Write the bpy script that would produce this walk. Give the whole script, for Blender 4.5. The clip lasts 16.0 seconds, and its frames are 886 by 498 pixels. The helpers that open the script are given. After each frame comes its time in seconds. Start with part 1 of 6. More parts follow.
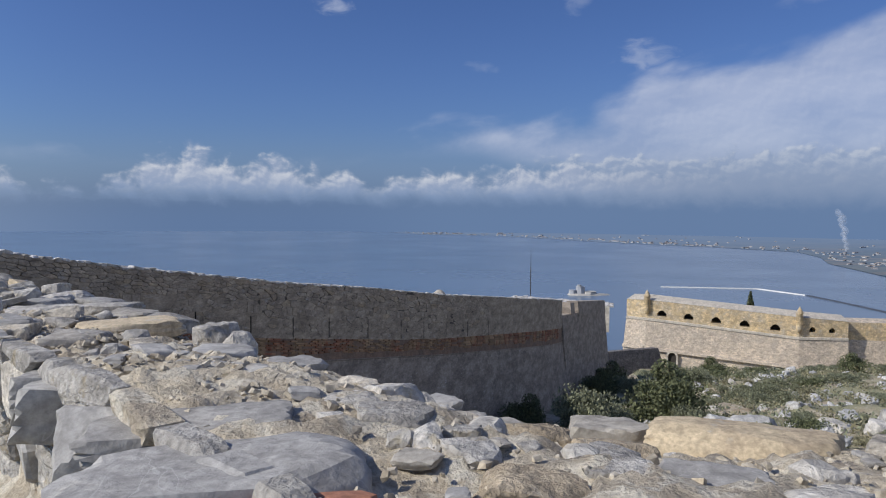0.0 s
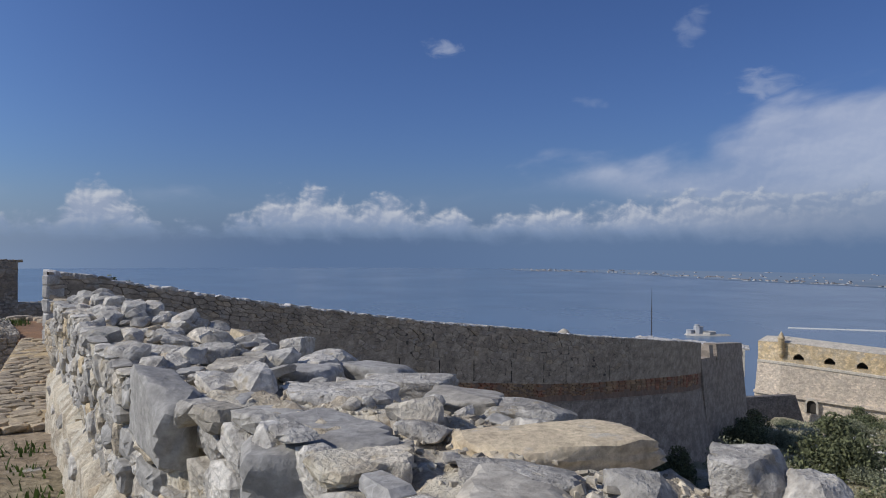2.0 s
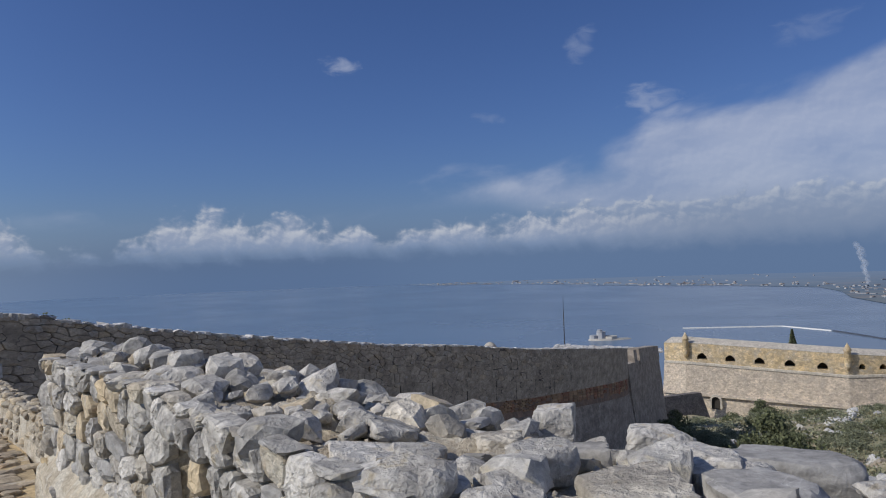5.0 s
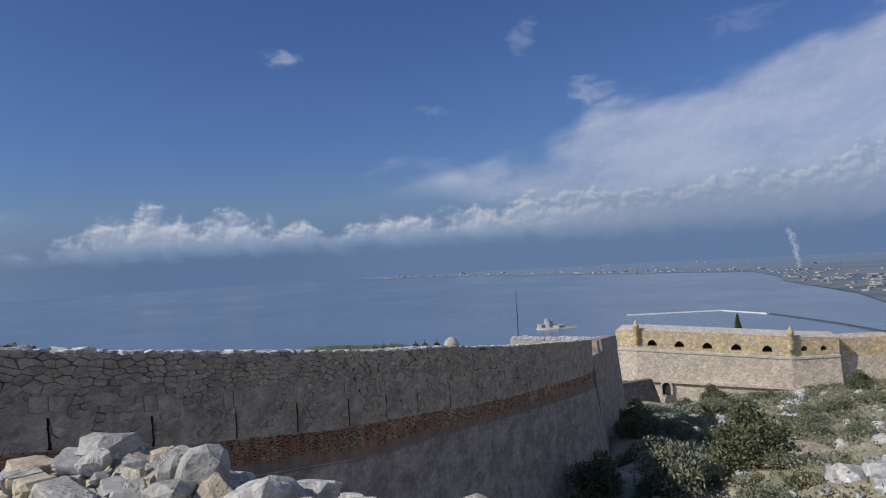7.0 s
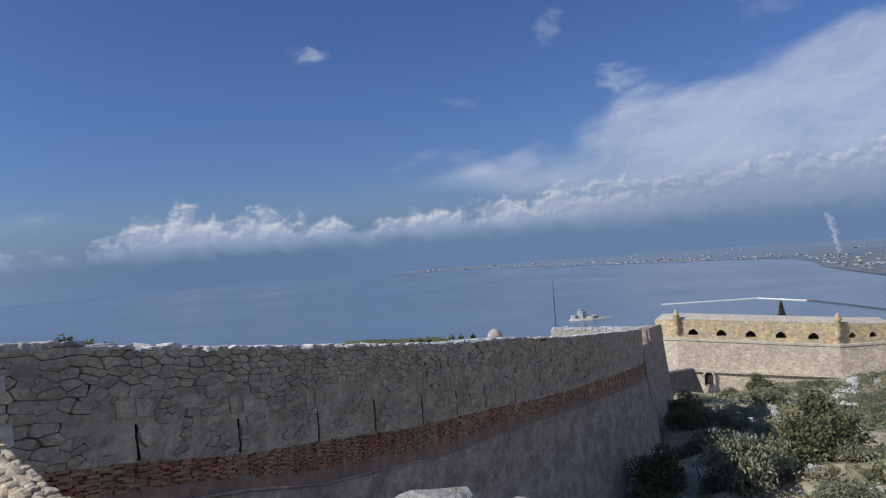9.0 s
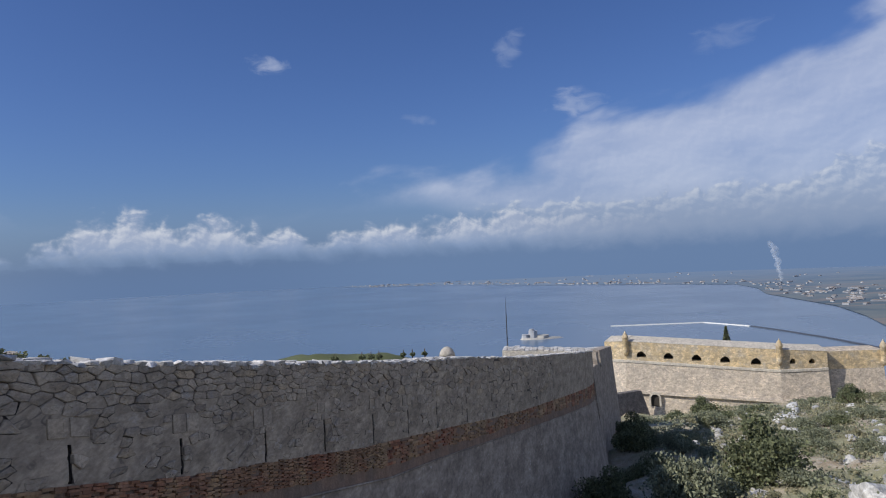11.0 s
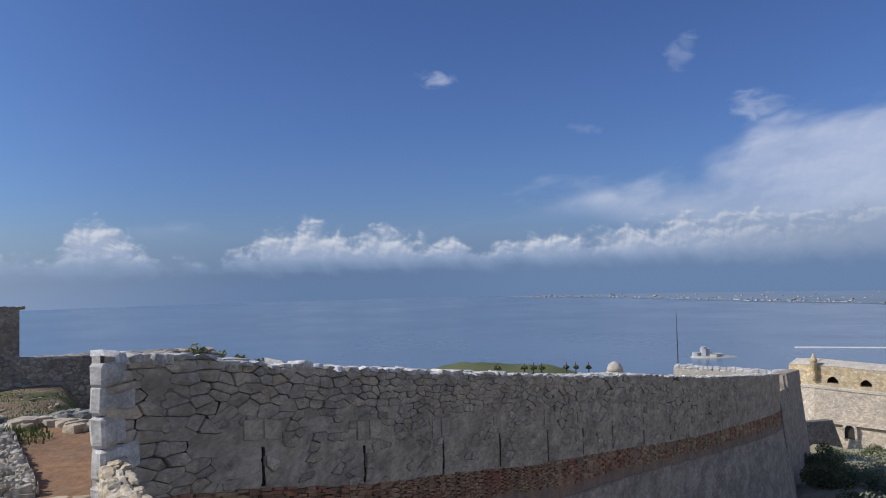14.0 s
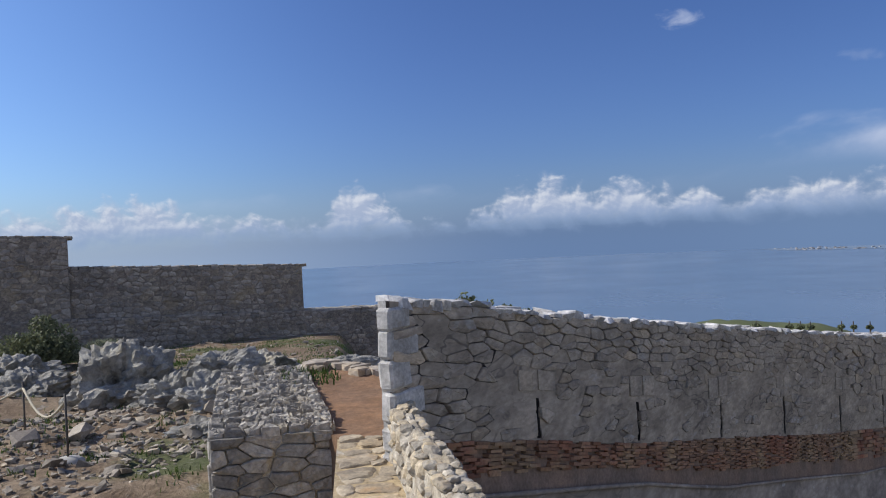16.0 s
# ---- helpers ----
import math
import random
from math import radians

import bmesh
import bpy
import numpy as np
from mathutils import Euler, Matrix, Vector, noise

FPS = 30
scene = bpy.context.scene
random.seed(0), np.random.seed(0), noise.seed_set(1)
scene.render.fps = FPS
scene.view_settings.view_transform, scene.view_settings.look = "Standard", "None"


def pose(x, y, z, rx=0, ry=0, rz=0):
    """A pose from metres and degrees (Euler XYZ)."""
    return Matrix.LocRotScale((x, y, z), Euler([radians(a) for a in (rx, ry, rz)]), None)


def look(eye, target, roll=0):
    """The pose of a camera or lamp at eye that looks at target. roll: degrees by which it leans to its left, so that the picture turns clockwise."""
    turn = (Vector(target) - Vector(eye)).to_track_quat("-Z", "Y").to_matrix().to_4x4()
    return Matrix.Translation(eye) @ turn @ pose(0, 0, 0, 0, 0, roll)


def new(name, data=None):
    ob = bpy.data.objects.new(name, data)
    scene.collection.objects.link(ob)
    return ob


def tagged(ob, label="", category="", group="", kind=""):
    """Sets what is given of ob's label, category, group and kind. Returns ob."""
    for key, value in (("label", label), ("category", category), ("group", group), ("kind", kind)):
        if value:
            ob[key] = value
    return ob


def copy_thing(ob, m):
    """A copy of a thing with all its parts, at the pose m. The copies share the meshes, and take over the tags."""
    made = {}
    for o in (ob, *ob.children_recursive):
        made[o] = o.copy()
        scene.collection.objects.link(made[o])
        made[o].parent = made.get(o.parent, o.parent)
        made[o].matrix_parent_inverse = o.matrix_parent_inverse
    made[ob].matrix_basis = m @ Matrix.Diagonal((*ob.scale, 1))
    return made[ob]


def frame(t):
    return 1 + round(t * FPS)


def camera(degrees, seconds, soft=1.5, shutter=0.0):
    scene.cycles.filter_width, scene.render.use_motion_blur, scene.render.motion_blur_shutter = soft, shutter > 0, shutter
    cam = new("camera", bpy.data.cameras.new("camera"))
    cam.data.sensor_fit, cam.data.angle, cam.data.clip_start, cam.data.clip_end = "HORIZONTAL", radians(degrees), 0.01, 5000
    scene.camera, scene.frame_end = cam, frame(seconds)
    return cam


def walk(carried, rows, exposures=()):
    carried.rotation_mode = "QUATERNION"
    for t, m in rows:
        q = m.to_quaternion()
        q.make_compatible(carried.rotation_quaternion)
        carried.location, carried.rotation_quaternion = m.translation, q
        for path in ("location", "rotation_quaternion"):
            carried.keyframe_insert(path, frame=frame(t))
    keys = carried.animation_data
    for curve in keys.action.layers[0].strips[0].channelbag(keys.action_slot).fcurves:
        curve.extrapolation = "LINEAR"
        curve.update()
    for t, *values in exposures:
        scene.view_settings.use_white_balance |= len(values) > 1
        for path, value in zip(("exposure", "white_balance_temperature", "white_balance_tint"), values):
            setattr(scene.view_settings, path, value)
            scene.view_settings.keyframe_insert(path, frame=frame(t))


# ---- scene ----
cam = camera(64.0, 16.0, soft=1.1)
PATH = [
    (0.0, pose(0.000, -0.000, 1.666, 86.98, -0.53, 0.09)),
    (0.5, pose(-0.278, 0.202, 1.590, 86.73, 1.65, 3.54)),
    (1.0, pose(-0.590, 0.637, 1.632, 87.08, 1.23, 5.79)),
    (1.5, pose(-1.179, 1.342, 1.652, 89.11, 0.27, 7.73)),
    (2.0, pose(-1.699, 1.756, 1.591, 89.88, -0.37, 8.79)),
    (2.5, pose(-2.047, 1.842, 1.613, 89.15, 0.01, 8.09)),
    (3.0, pose(-2.398, 2.178, 1.546, 89.19, 0.32, 7.22)),
    (3.5, pose(-2.716, 2.450, 1.559, 90.62, 1.17, 5.74)),
    (4.0, pose(-3.034, 2.558, 1.520, 91.15, 1.75, 5.25)),
    (4.5, pose(-3.276, 2.662, 1.521, 90.79, 2.44, 3.29)),
    (5.0, pose(-3.578, 3.189, 1.592, 91.09, 2.03, 1.17)),
    (5.2, pose(-3.655, 3.284, 1.588, 91.39, 2.42, 0.34)),
    (7.3, pose(-4.974, 5.318, 1.760, 89.71, 3.70, -3.67)),
    (7.5, pose(-5.094, 5.470, 1.737, 89.21, 4.31, -3.93)),
    (8.0, pose(-5.339, 5.814, 1.653, 88.55, 5.70, -3.47)),
    (8.5, pose(-5.589, 6.083, 1.683, 89.53, 6.29, -1.81)),
    (9.0, pose(-5.829, 6.260, 1.648, 89.90, 4.44, -0.65)),
    (9.5, pose(-5.942, 6.381, 1.584, 89.62, 2.37, -3.07)),
    (10.0, pose(-5.920, 6.446, 1.642, 90.17, 2.34, -3.24)),
    (10.2, pose(-5.862, 6.461, 1.656, 90.73, 2.50, -4.48)),
    (12.3, pose(-5.990, 6.500, 1.697, 91.28, 3.13, -2.16)),
    (12.5, pose(-5.997, 6.533, 1.677, 91.47, 3.29, -1.22)),
    (13.0, pose(-6.044, 6.634, 1.662, 91.89, 2.40, 0.22)),
    (13.5, pose(-6.130, 6.809, 1.682, 92.35, 1.66, 3.69)),
    (14.0, pose(-6.243, 7.049, 1.671, 92.24, 1.36, 8.72)),
    (14.5, pose(-6.423, 7.271, 1.619, 91.76, 1.86, 13.29)),
    (15.0, pose(-6.548, 7.403, 1.588, 90.50, 2.14, 18.29)),
    (15.5, pose(-6.646, 7.440, 1.567, 89.62, 2.55, 23.31)),
    (16.0, pose(-6.653, 7.404, 1.574, 89.39, 2.74, 28.05)),
]
walk(cam, PATH, [(0.0, 0.04), (1.0, -0.10), (2.0, -0.13), (3.5, -0.18), (5.0, -0.18), (8.0, 0.0), (12.5, 0.10), (14.5, 0.16), (16.0, 0.26)])

# ---- world, sun ----
SUN_AZ, SUN_EL = 252.0, 38.0
sun_dir = Vector((math.sin(radians(SUN_AZ)) * math.cos(radians(SUN_EL)),
                  math.cos(radians(SUN_AZ)) * math.cos(radians(SUN_EL)), math.sin(radians(SUN_EL))))
sun = new("sun", bpy.data.lights.new("sun", "SUN"))
sun.data.energy, sun.data.angle, sun.data.color = 3.9, radians(0.5), (1.0, 0.94, 0.85)
sun.matrix_world = look(sun_dir * 50, (0, 0, 0))


class Nodes:
    """Short hand for building node trees."""

    def __init__(self, tree):
        self.t = tree

    def add(self, kind, **kw):
        n = self.t.nodes.new(kind)
        for k, v in kw.items():
            setattr(n, k, v)
        return n

    def put(self, sock, v):
        if isinstance(v, bpy.types.NodeSocket):
            self.t.links.new(v, sock)
        elif v is not None:
            sock.default_value = v

    def m(self, op, a, b=None, c=None, clamp=False):
        n = self.add("ShaderNodeMath", operation=op, use_clamp=clamp)
        for s, v in zip(n.inputs, (a, b, c)):
            self.put(s, v)
        return n.outputs[0]

    def step(self, v, lo, hi, a=0.0, b=1.0):
        n = self.add("ShaderNodeMapRange", interpolation_type="SMOOTHSTEP")
        for s, x in zip(n.inputs, (v, lo, hi, a, b)):
            self.put(s, x)
        return n.outputs[0]

    def noise(self, vec, scale, detail=6.0, rough=0.55, dist=0.0):
        n = self.add("ShaderNodeTexNoise")
        self.put(n.inputs["Vector"], vec)
        self.put(n.inputs["Scale"], scale)
        self.put(n.inputs["Detail"], detail)
        self.put(n.inputs["Roughness"], rough)
        self.put(n.inputs["Distortion"], dist)
        return n.outputs["Fac"]

    def vec(self, x, y, z=0.0):
        n = self.add("ShaderNodeCombineXYZ")
        for s, v in zip(n.inputs, (x, y, z)):
            self.put(s, v)
        return n.outputs[0]

    def mix(self, f, a, b, kind="MIX"):
        n = self.add("ShaderNodeMix", data_type="RGBA", blend_type=kind)
        self.put(n.inputs[0], f)
        for s, v in ((n.inputs[6], a), (n.inputs[7], b)):
            self.put(s, v if isinstance(v, bpy.types.NodeSocket) else (*v, 1.0))
        return n.outputs[2]


world = bpy.data.worlds.new("world")
scene.world = world
world.use_nodes = True
world.node_tree.nodes.clear()
w = Nodes(world.node_tree)
sky = w.add("ShaderNodeTexSky", sky_type="NISHITA", sun_disc=False, sun_elevation=radians(SUN_EL),
            sun_rotation=radians(SUN_AZ), altitude=200.0, air_density=1.0, dust_density=1.2, ozone_density=2.2)
sep = w.add("ShaderNodeSeparateXYZ")
w.put(sep.inputs[0], w.add("ShaderNodeTexCoord").outputs["Generated"])
dx, dy, dz = sep.outputs
az = w.m("MULTIPLY", w.m("ARCTAN2", dx, dy), 57.2958)
el = w.m("MULTIPLY", w.m("ARCSINE", dz), 57.2958)
def over_azimuth(pairs):
    """A smooth value over the azimuth in degrees, from pairs of azimuth and value (0 to 20)."""
    n = w.add("ShaderNodeValToRGB")
    n.color_ramp.interpolation = "EASE"
    w.put(n.inputs[0], w.m("MULTIPLY_ADD", az, 0.01, 0.6))
    while len(n.color_ramp.elements) < len(pairs):
        n.color_ramp.elements.new(0.5)
    for e, (a, v) in zip(n.color_ramp.elements, pairs):
        e.position = a * 0.01 + 0.6
        e.color = (v / 20, v / 20, v / 20, 1)
    return w.m("MULTIPLY", n.outputs[0], 20.0)


def billows(scale, z, dx_=0.0, dy_=0.0, detail=7.0, rough=0.54):
    p = w.vec(w.m("MULTIPLY_ADD", az, scale, dx_), w.m("MULTIPLY_ADD", el, scale * 1.25, dy_), z)
    return w.noise(p, 1.0, detail, rough, 0.25)


# low bank of cumulus over the far shore
top = over_azimuth(((-58, 3.2), (-51, 4.1), (-46, 2.5), (-38, 1.9), (-35.3, 4.9), (-33, 3.6), (-30, 1.4), (-26.5, 1.2), (-24, 2.9), (-20.5, 4.4), (-17.5, 4.2),
                    (-16, 3.3), (-13.5, 4.3), (-10, 2.7), (-8, 3.3), (-5, 2.2), (-1, 3.4), (3, 3.0), (7, 3.8), (12, 4.2), (19, 3.8), (25, 4.6), (30, 4.6), (36, 6.4)))
n1 = billows(0.55, 4.0)
n1s = billows(0.55, 4.0, -0.10, 0.17)
f1 = w.m("ADD", w.m("MULTIPLY", w.m("SUBTRACT", top, el), 0.62), w.m("MULTIPLY_ADD", n1, 3.0, -1.25))
bank = w.m("MULTIPLY", w.step(f1, 0.0, 1.0), w.step(w.m("MULTIPLY_ADD", n1s, 2.0, el), 1.2, 3.0))
bank = w.m("MULTIPLY", bank, w.step(az, 10.0, 30.0, 0.88, 0.60))
# broad smooth sheet rising to the north east, thin at its tip
edge = over_azimuth(((-9, 3.4), (-5, 5.0), (1.5, 6.1), (5, 7.5), (10.5, 8.1), (13, 9.4), (17, 11.4), (20, 11.6), (26, 13.2), (32, 14.8), (38, 15.5)))
low = over_azimuth(((-9, 3.4), (-5, 4.6), (2, 4.6), (8, 3.4), (14, 1.8), (30, 0.8)))
n2 = w.noise(w.vec(w.m("MULTIPLY_ADD", el, 0.05, w.m("MULTIPLY", az, 0.10)), w.m("MULTIPLY_ADD", az, -0.06, w.m("MULTIPLY", el, 0.24)), 9.0), 1.0, 5.0, 0.5, 0.2)
edge = w.m("MULTIPLY_ADD", w.m("MAXIMUM", w.m("SUBTRACT", az, 36.0), 0.0), 0.32, edge)
f2 = w.m("ADD", w.m("MULTIPLY", w.m("SUBTRACT", edge, el), 0.42), w.m("MULTIPLY_ADD", n2, 4.4, -1.95))
mass = w.m("MULTIPLY", w.step(f2, -0.1, 1.25), w.step(w.m("SUBTRACT", el, low), -0.6, 1.8))
mass = w.m("MULTIPLY", mass, w.step(az, -8.0, 16.0, 0.50, 0.68))
dens = w.m("MAXIMUM", bank, mass)
n3 = w.noise(w.vec(w.m("MULTIPLY", az, 0.5), w.m("MULTIPLY", el, 1.0), 2.0), 1.0, 6.0, 0.55, 0.6)
for a0, e0, wa, we, tilt, k in ((-9.0, 15.7, 2.0, 0.75, 0.1, 0.55), (10.4, 16.6, 1.3, 1.7, -0.7, 0.30), (15.8, 11.9, 2.7, 1.5, 0.2, 0.50), (3.0, 11.4, 1.6, 0.5, 0.2, 0.14),
                                (27.0, 15.6, 3.0, 1.1, -0.3, 0.22)):
    u = w.m("DIVIDE", w.m("SUBTRACT", az, a0), wa)
    v = w.m("DIVIDE", w.m("SUBTRACT", w.m("SUBTRACT", el, e0), w.m("MULTIPLY", u, -tilt)), we)
    r = w.m("ADD", w.m("MULTIPLY", u, u), w.m("MULTIPLY", v, v))
    puff = w.step(w.m("MULTIPLY_ADD", n3, 3.4, r), 1.1, 2.7, k, 0.0)
    dens = w.m("MAXIMUM", dens, puff)
lit = w.step(w.m("SUBTRACT", n1, n1s), -0.09, 0.17)
ccol = w.mix(lit, (0.33, 0.39, 0.53), (0.66, 0.68, 0.73))
ccol = w.mix(w.m("MULTIPLY", w.step(f1, 0.25, 1.9), 0.45), ccol, (0.36, 0.42, 0.56))
ccol = w.mix(w.m("MULTIPLY", w.m("SUBTRACT", 1.0, w.step(f1, 0.0, 0.4)), 0.85), ccol, w.mix(w.step(n2, 0.35, 0.65), (0.33, 0.40, 0.58), (0.50, 0.55, 0.69)))
ccol = w.mix(w.step(el, 0.8, 3.0, 0.85, 0.0), ccol, (0.20, 0.29, 0.47))
ccol = w.mix(w.m("MULTIPLY", w.step(el, 2.0, 5.5, 0.8, 0.0), w.step(az, 4.0, 22.0)), ccol, (0.26, 0.32, 0.45))
haze = w.step(w.m("MULTIPLY_ADD", az, -0.025, el), -0.8, 7.5, 1.0, 0.0)
hcol = w.mix(w.step(el, 0.3, 4.0), (0.130, 0.207, 0.362), (0.166, 0.250, 0.425))
ridge = w.m("MULTIPLY_ADD", w.noise(w.vec(w.m("MULTIPLY", az, 0.22), 7.0), 1.0, 5.0, 0.5), 1.9, -0.25)
hcol = w.mix(w.m("MULTIPLY", w.step(w.m("SUBTRACT", el, ridge), -0.05, 0.12, 0.30, 0.0), w.step(az, 2.0, -12.0)), hcol, (0.085, 0.145, 0.29))
hcol = w.mix(w.step(az, -18.0, -62.0, 0.0, 0.75), hcol, (0.36, 0.45, 0.60))
b_sky = w.add("ShaderNodeBackground")
tint = w.mix(1.0, sky.outputs[0], (0.66, 0.87, 1.40), "MULTIPLY")
tint = w.mix(1.0, tint, w.mix(w.step(az, -24.0, -72.0), (1.0, 1.0, 1.0), (1.4, 1.45, 1.3)), "MULTIPLY")
w.put(b_sky.inputs[0], tint)
b_sky.inputs[1].default_value = 0.062
b_cl = w.add("ShaderNodeBackground")
w.put(b_cl.inputs[0], ccol)
b_hz = w.add("ShaderNodeBackground")
w.put(b_hz.inputs[0], hcol)
mx1, mx2 = w.add("ShaderNodeMixShader"), w.add("ShaderNodeMixShader")
w.put(mx1.inputs[0], w.m("MULTIPLY", haze, 0.95))
w.t.links.new(b_sky.outputs[0], mx1.inputs[1])
w.t.links.new(b_hz.outputs[0], mx1.inputs[2])
w.put(mx2.inputs[0], dens)
w.t.links.new(mx1.outputs[0], mx2.inputs[1])
w.t.links.new(b_cl.outputs[0], mx2.inputs[2])
w.t.links.new(mx2.outputs[0], w.add("ShaderNodeOutputWorld").inputs[0])


# ---- materials ----
def surface(name, colours, scale=2.0, fine=30.0, rough=0.9, bump=0.4, depth=0.03, rnd=0.0, patch=None, joints=None,
            stain=None, island=False, spec=0.3, veins=None, course=1.0):
    """A stone-like material. colours: two to mix; patch: (colour, scale, threshold, strength); joints: (stones per metre, joint colour, width);
    rnd: brightness change from piece to piece; course: how far the pattern is drawn out along the level."""
    mt = bpy.data.materials.new(name)
    mt.use_nodes = True
    mt.node_tree.nodes.clear()
    n = Nodes(mt.node_tree)
    pos = n.add("ShaderNodeNewGeometry").outputs["Position"]
    if course != 1.0:
        drawn = n.add("ShaderNodeMapping")
        n.put(drawn.inputs["Vector"], pos)
        drawn.inputs["Scale"].default_value = (1 / course, 1 / course, 1.0)
        pos = drawn.outputs[0]
    big = n.noise(pos, scale, 5.0, 0.6)
    small = n.noise(pos, fine, 6.0, 0.65)
    col = n.mix(n.step(big, 0.35, 0.65), colours[0], colours[1])
    mid = n.noise(pos, scale * 3.2, 5.0, 0.62, 0.4)
    col = n.mix(1.0, col, n.mix(n.step(mid, 0.32, 0.68), (0.82, 0.82, 0.82), (1.14, 1.14, 1.14)), "MULTIPLY")
    height = n.m("ADD", n.m("MULTIPLY", small, 0.30), n.m("MULTIPLY_ADD", mid, 0.55, n.m("MULTIPLY", big, 0.6)))
    if joints:
        per, jcol, width = joints
        vor = n.add("ShaderNodeTexVoronoi", feature="DISTANCE_TO_EDGE")
        warp = n.add("ShaderNodeVectorMath", operation="MULTIPLY_ADD")
        nv = n.add("ShaderNodeTexNoise")
        n.put(nv.inputs["Vector"], pos)
        nv.inputs["Scale"].default_value = per * 0.8
        n.put(warp.inputs[0], nv.outputs["Color"])
        warp.inputs[1].default_value = (0.35 / per, 0.35 / per, 0.35 / per)
        n.put(warp.inputs[2], pos)
        mp = n.add("ShaderNodeMapping")
        n.put(mp.inputs["Vector"], warp.outputs[0])
        mp.inputs["Scale"].default_value = (per, per, per * 1.5)
        n.put(vor.inputs["Vector"], mp.outputs[0])
        vor.inputs["Scale"].default_value = 1.0
        cell = n.add("ShaderNodeTexVoronoi")
        n.put(cell.inputs["Vector"], mp.outputs[0])
        cell.inputs["Scale"].default_value = 1.0
        tone = n.add("ShaderNodeSeparateColor")
        n.put(tone.inputs[0], cell.outputs["Color"])
        col = n.mix(1.0, col, n.mix(tone.outputs[0], (0.72, 0.72, 0.74), (1.2, 1.18, 1.12)), "MULTIPLY")
        j = n.step(vor.outputs["Distance"], width * 0.4, width)
        col = n.mix(n.m("MULTIPLY", n.m("SUBTRACT", 1.0, j), n.step(big, 0.3, 0.6)), col, jcol)
        height = n.m("MULTIPLY_ADD", j, 1.1, height)
    if patch:
        pc, ps, pt, pk = patch
        col = n.mix(n.step(n.noise(pos, ps, 6.0, 0.62), pt, pt + 0.12, 0.0, pk), col, pc)
    if stain:
        sc, ss, st, sk = stain
        mp = n.add("ShaderNodeMapping")
        n.put(mp.inputs["Vector"], pos)
        mp.inputs["Scale"].default_value = (ss, ss, ss * 0.18)
        col = n.mix(n.step(n.noise(mp.outputs[0], 1.0, 5.0, 0.6), st, st + 0.15, 0.0, sk), col, sc)
    col = n.mix(1.0, col, n.mix(n.step(small, 0.30, 0.70), (0.80, 0.80, 0.80), (1.16, 1.16, 1.16)), "MULTIPLY")
    if veins:
        vc, vs, vw, vk = veins
        line = n.m("ABSOLUTE", n.m("SUBTRACT", n.noise(pos, vs, 3.0, 0.5, 0.6), 0.5))
        col = n.mix(n.m("MULTIPLY", n.step(line, vw * 0.3, vw, vk, 0.0), n.step(big, 0.42, 0.58)), col, vc)
    if rnd:
        r = n.add("ShaderNodeNewGeometry").outputs["Random Per Island"] if island else n.add("ShaderNodeObjectInfo").outputs["Random"]
        r2 = n.m("FRACT", n.m("MULTIPLY", r, 7.31))
        lo, hi = 1.0 - rnd, 1.0 + rnd
        col = n.mix(1.0, col, n.mix(r, (lo, lo, lo), (hi, hi, hi)), "MULTIPLY")
        col = n.mix(n.step(r2, 0.72, 1.0, 0.0, 0.55), col, n.mix(1.0, col, (1.07, 0.99, 0.84), "MULTIPLY"))
    bs = n.add("ShaderNodeBsdfPrincipled")
    n.put(bs.inputs["Base Color"], col)
    bs.inputs["Roughness"].default_value = rough
    bs.inputs["Specular IOR Level"].default_value = spec
    bp = n.add("ShaderNodeBump")
    bp.inputs["Strength"].default_value = bump
    bp.inputs["Distance"].default_value = depth
    n.put(bp.inputs["Height"], height)
    n.put(bs.inputs["Normal"], bp.outputs[0])
    n.t.links.new(bs.outputs[0], n.add("ShaderNodeOutputMaterial").inputs[0])
    return mt


LIME = surface("limestone", ((0.57, 0.54, 0.49), (0.35, 0.33, 0.30)), 7.0, 42.0, 0.88, 1.0, 0.04, 0.22,
               ((0.40, 0.34, 0.24), 12.0, 0.56, 0.75), None, ((0.28, 0.26, 0.23), 5.0, 0.6, 0.6))
SLAB_GREY = surface("smooth_grey_slab", ((0.385, 0.372, 0.35), (0.29, 0.28, 0.265)), 4.0, 30.0, 0.85, 0.7, 0.02, 0.16,
                    ((0.42, 0.40, 0.36), 9.0, 0.60, 0.6), None, ((0.24, 0.21, 0.17), 6.0, 0.62, 0.6), veins=((0.50, 0.49, 0.47), 3.4, 0.005, 0.35))
BROWN_STONE = surface("crumbly_brown_stone", ((0.52, 0.43, 0.31), (0.35, 0.29, 0.21)), 9.0, 48.0, 0.95, 1.0, 0.05, 0.2,
                      ((0.46, 0.42, 0.35), 14.0, 0.56, 0.7))
LIME_GREY = surface("weathered_grey_limestone", ((0.48, 0.455, 0.41), (0.32, 0.305, 0.28)), 7.0, 40.0, 0.9, 1.0, 0.03, 0.25,
                    ((0.33, 0.29, 0.21), 10.0, 0.55, 0.7))
LOW_STONE = surface("weathered_brown_grey_stone", ((0.42, 0.385, 0.33), (0.265, 0.245, 0.215)), 6.0, 38.0, 0.92, 1.0, 0.03, 0.28,
                    ((0.34, 0.28, 0.19), 9.0, 0.55, 0.7))
PARAPET_STONE = surface("cream_parapet_stone", ((0.45, 0.40, 0.32), (0.315, 0.275, 0.215)), 6.0, 40.0, 0.92, 1.0, 0.03, 0.2,
                        ((0.36, 0.27, 0.16), 8.0, 0.56, 0.6))
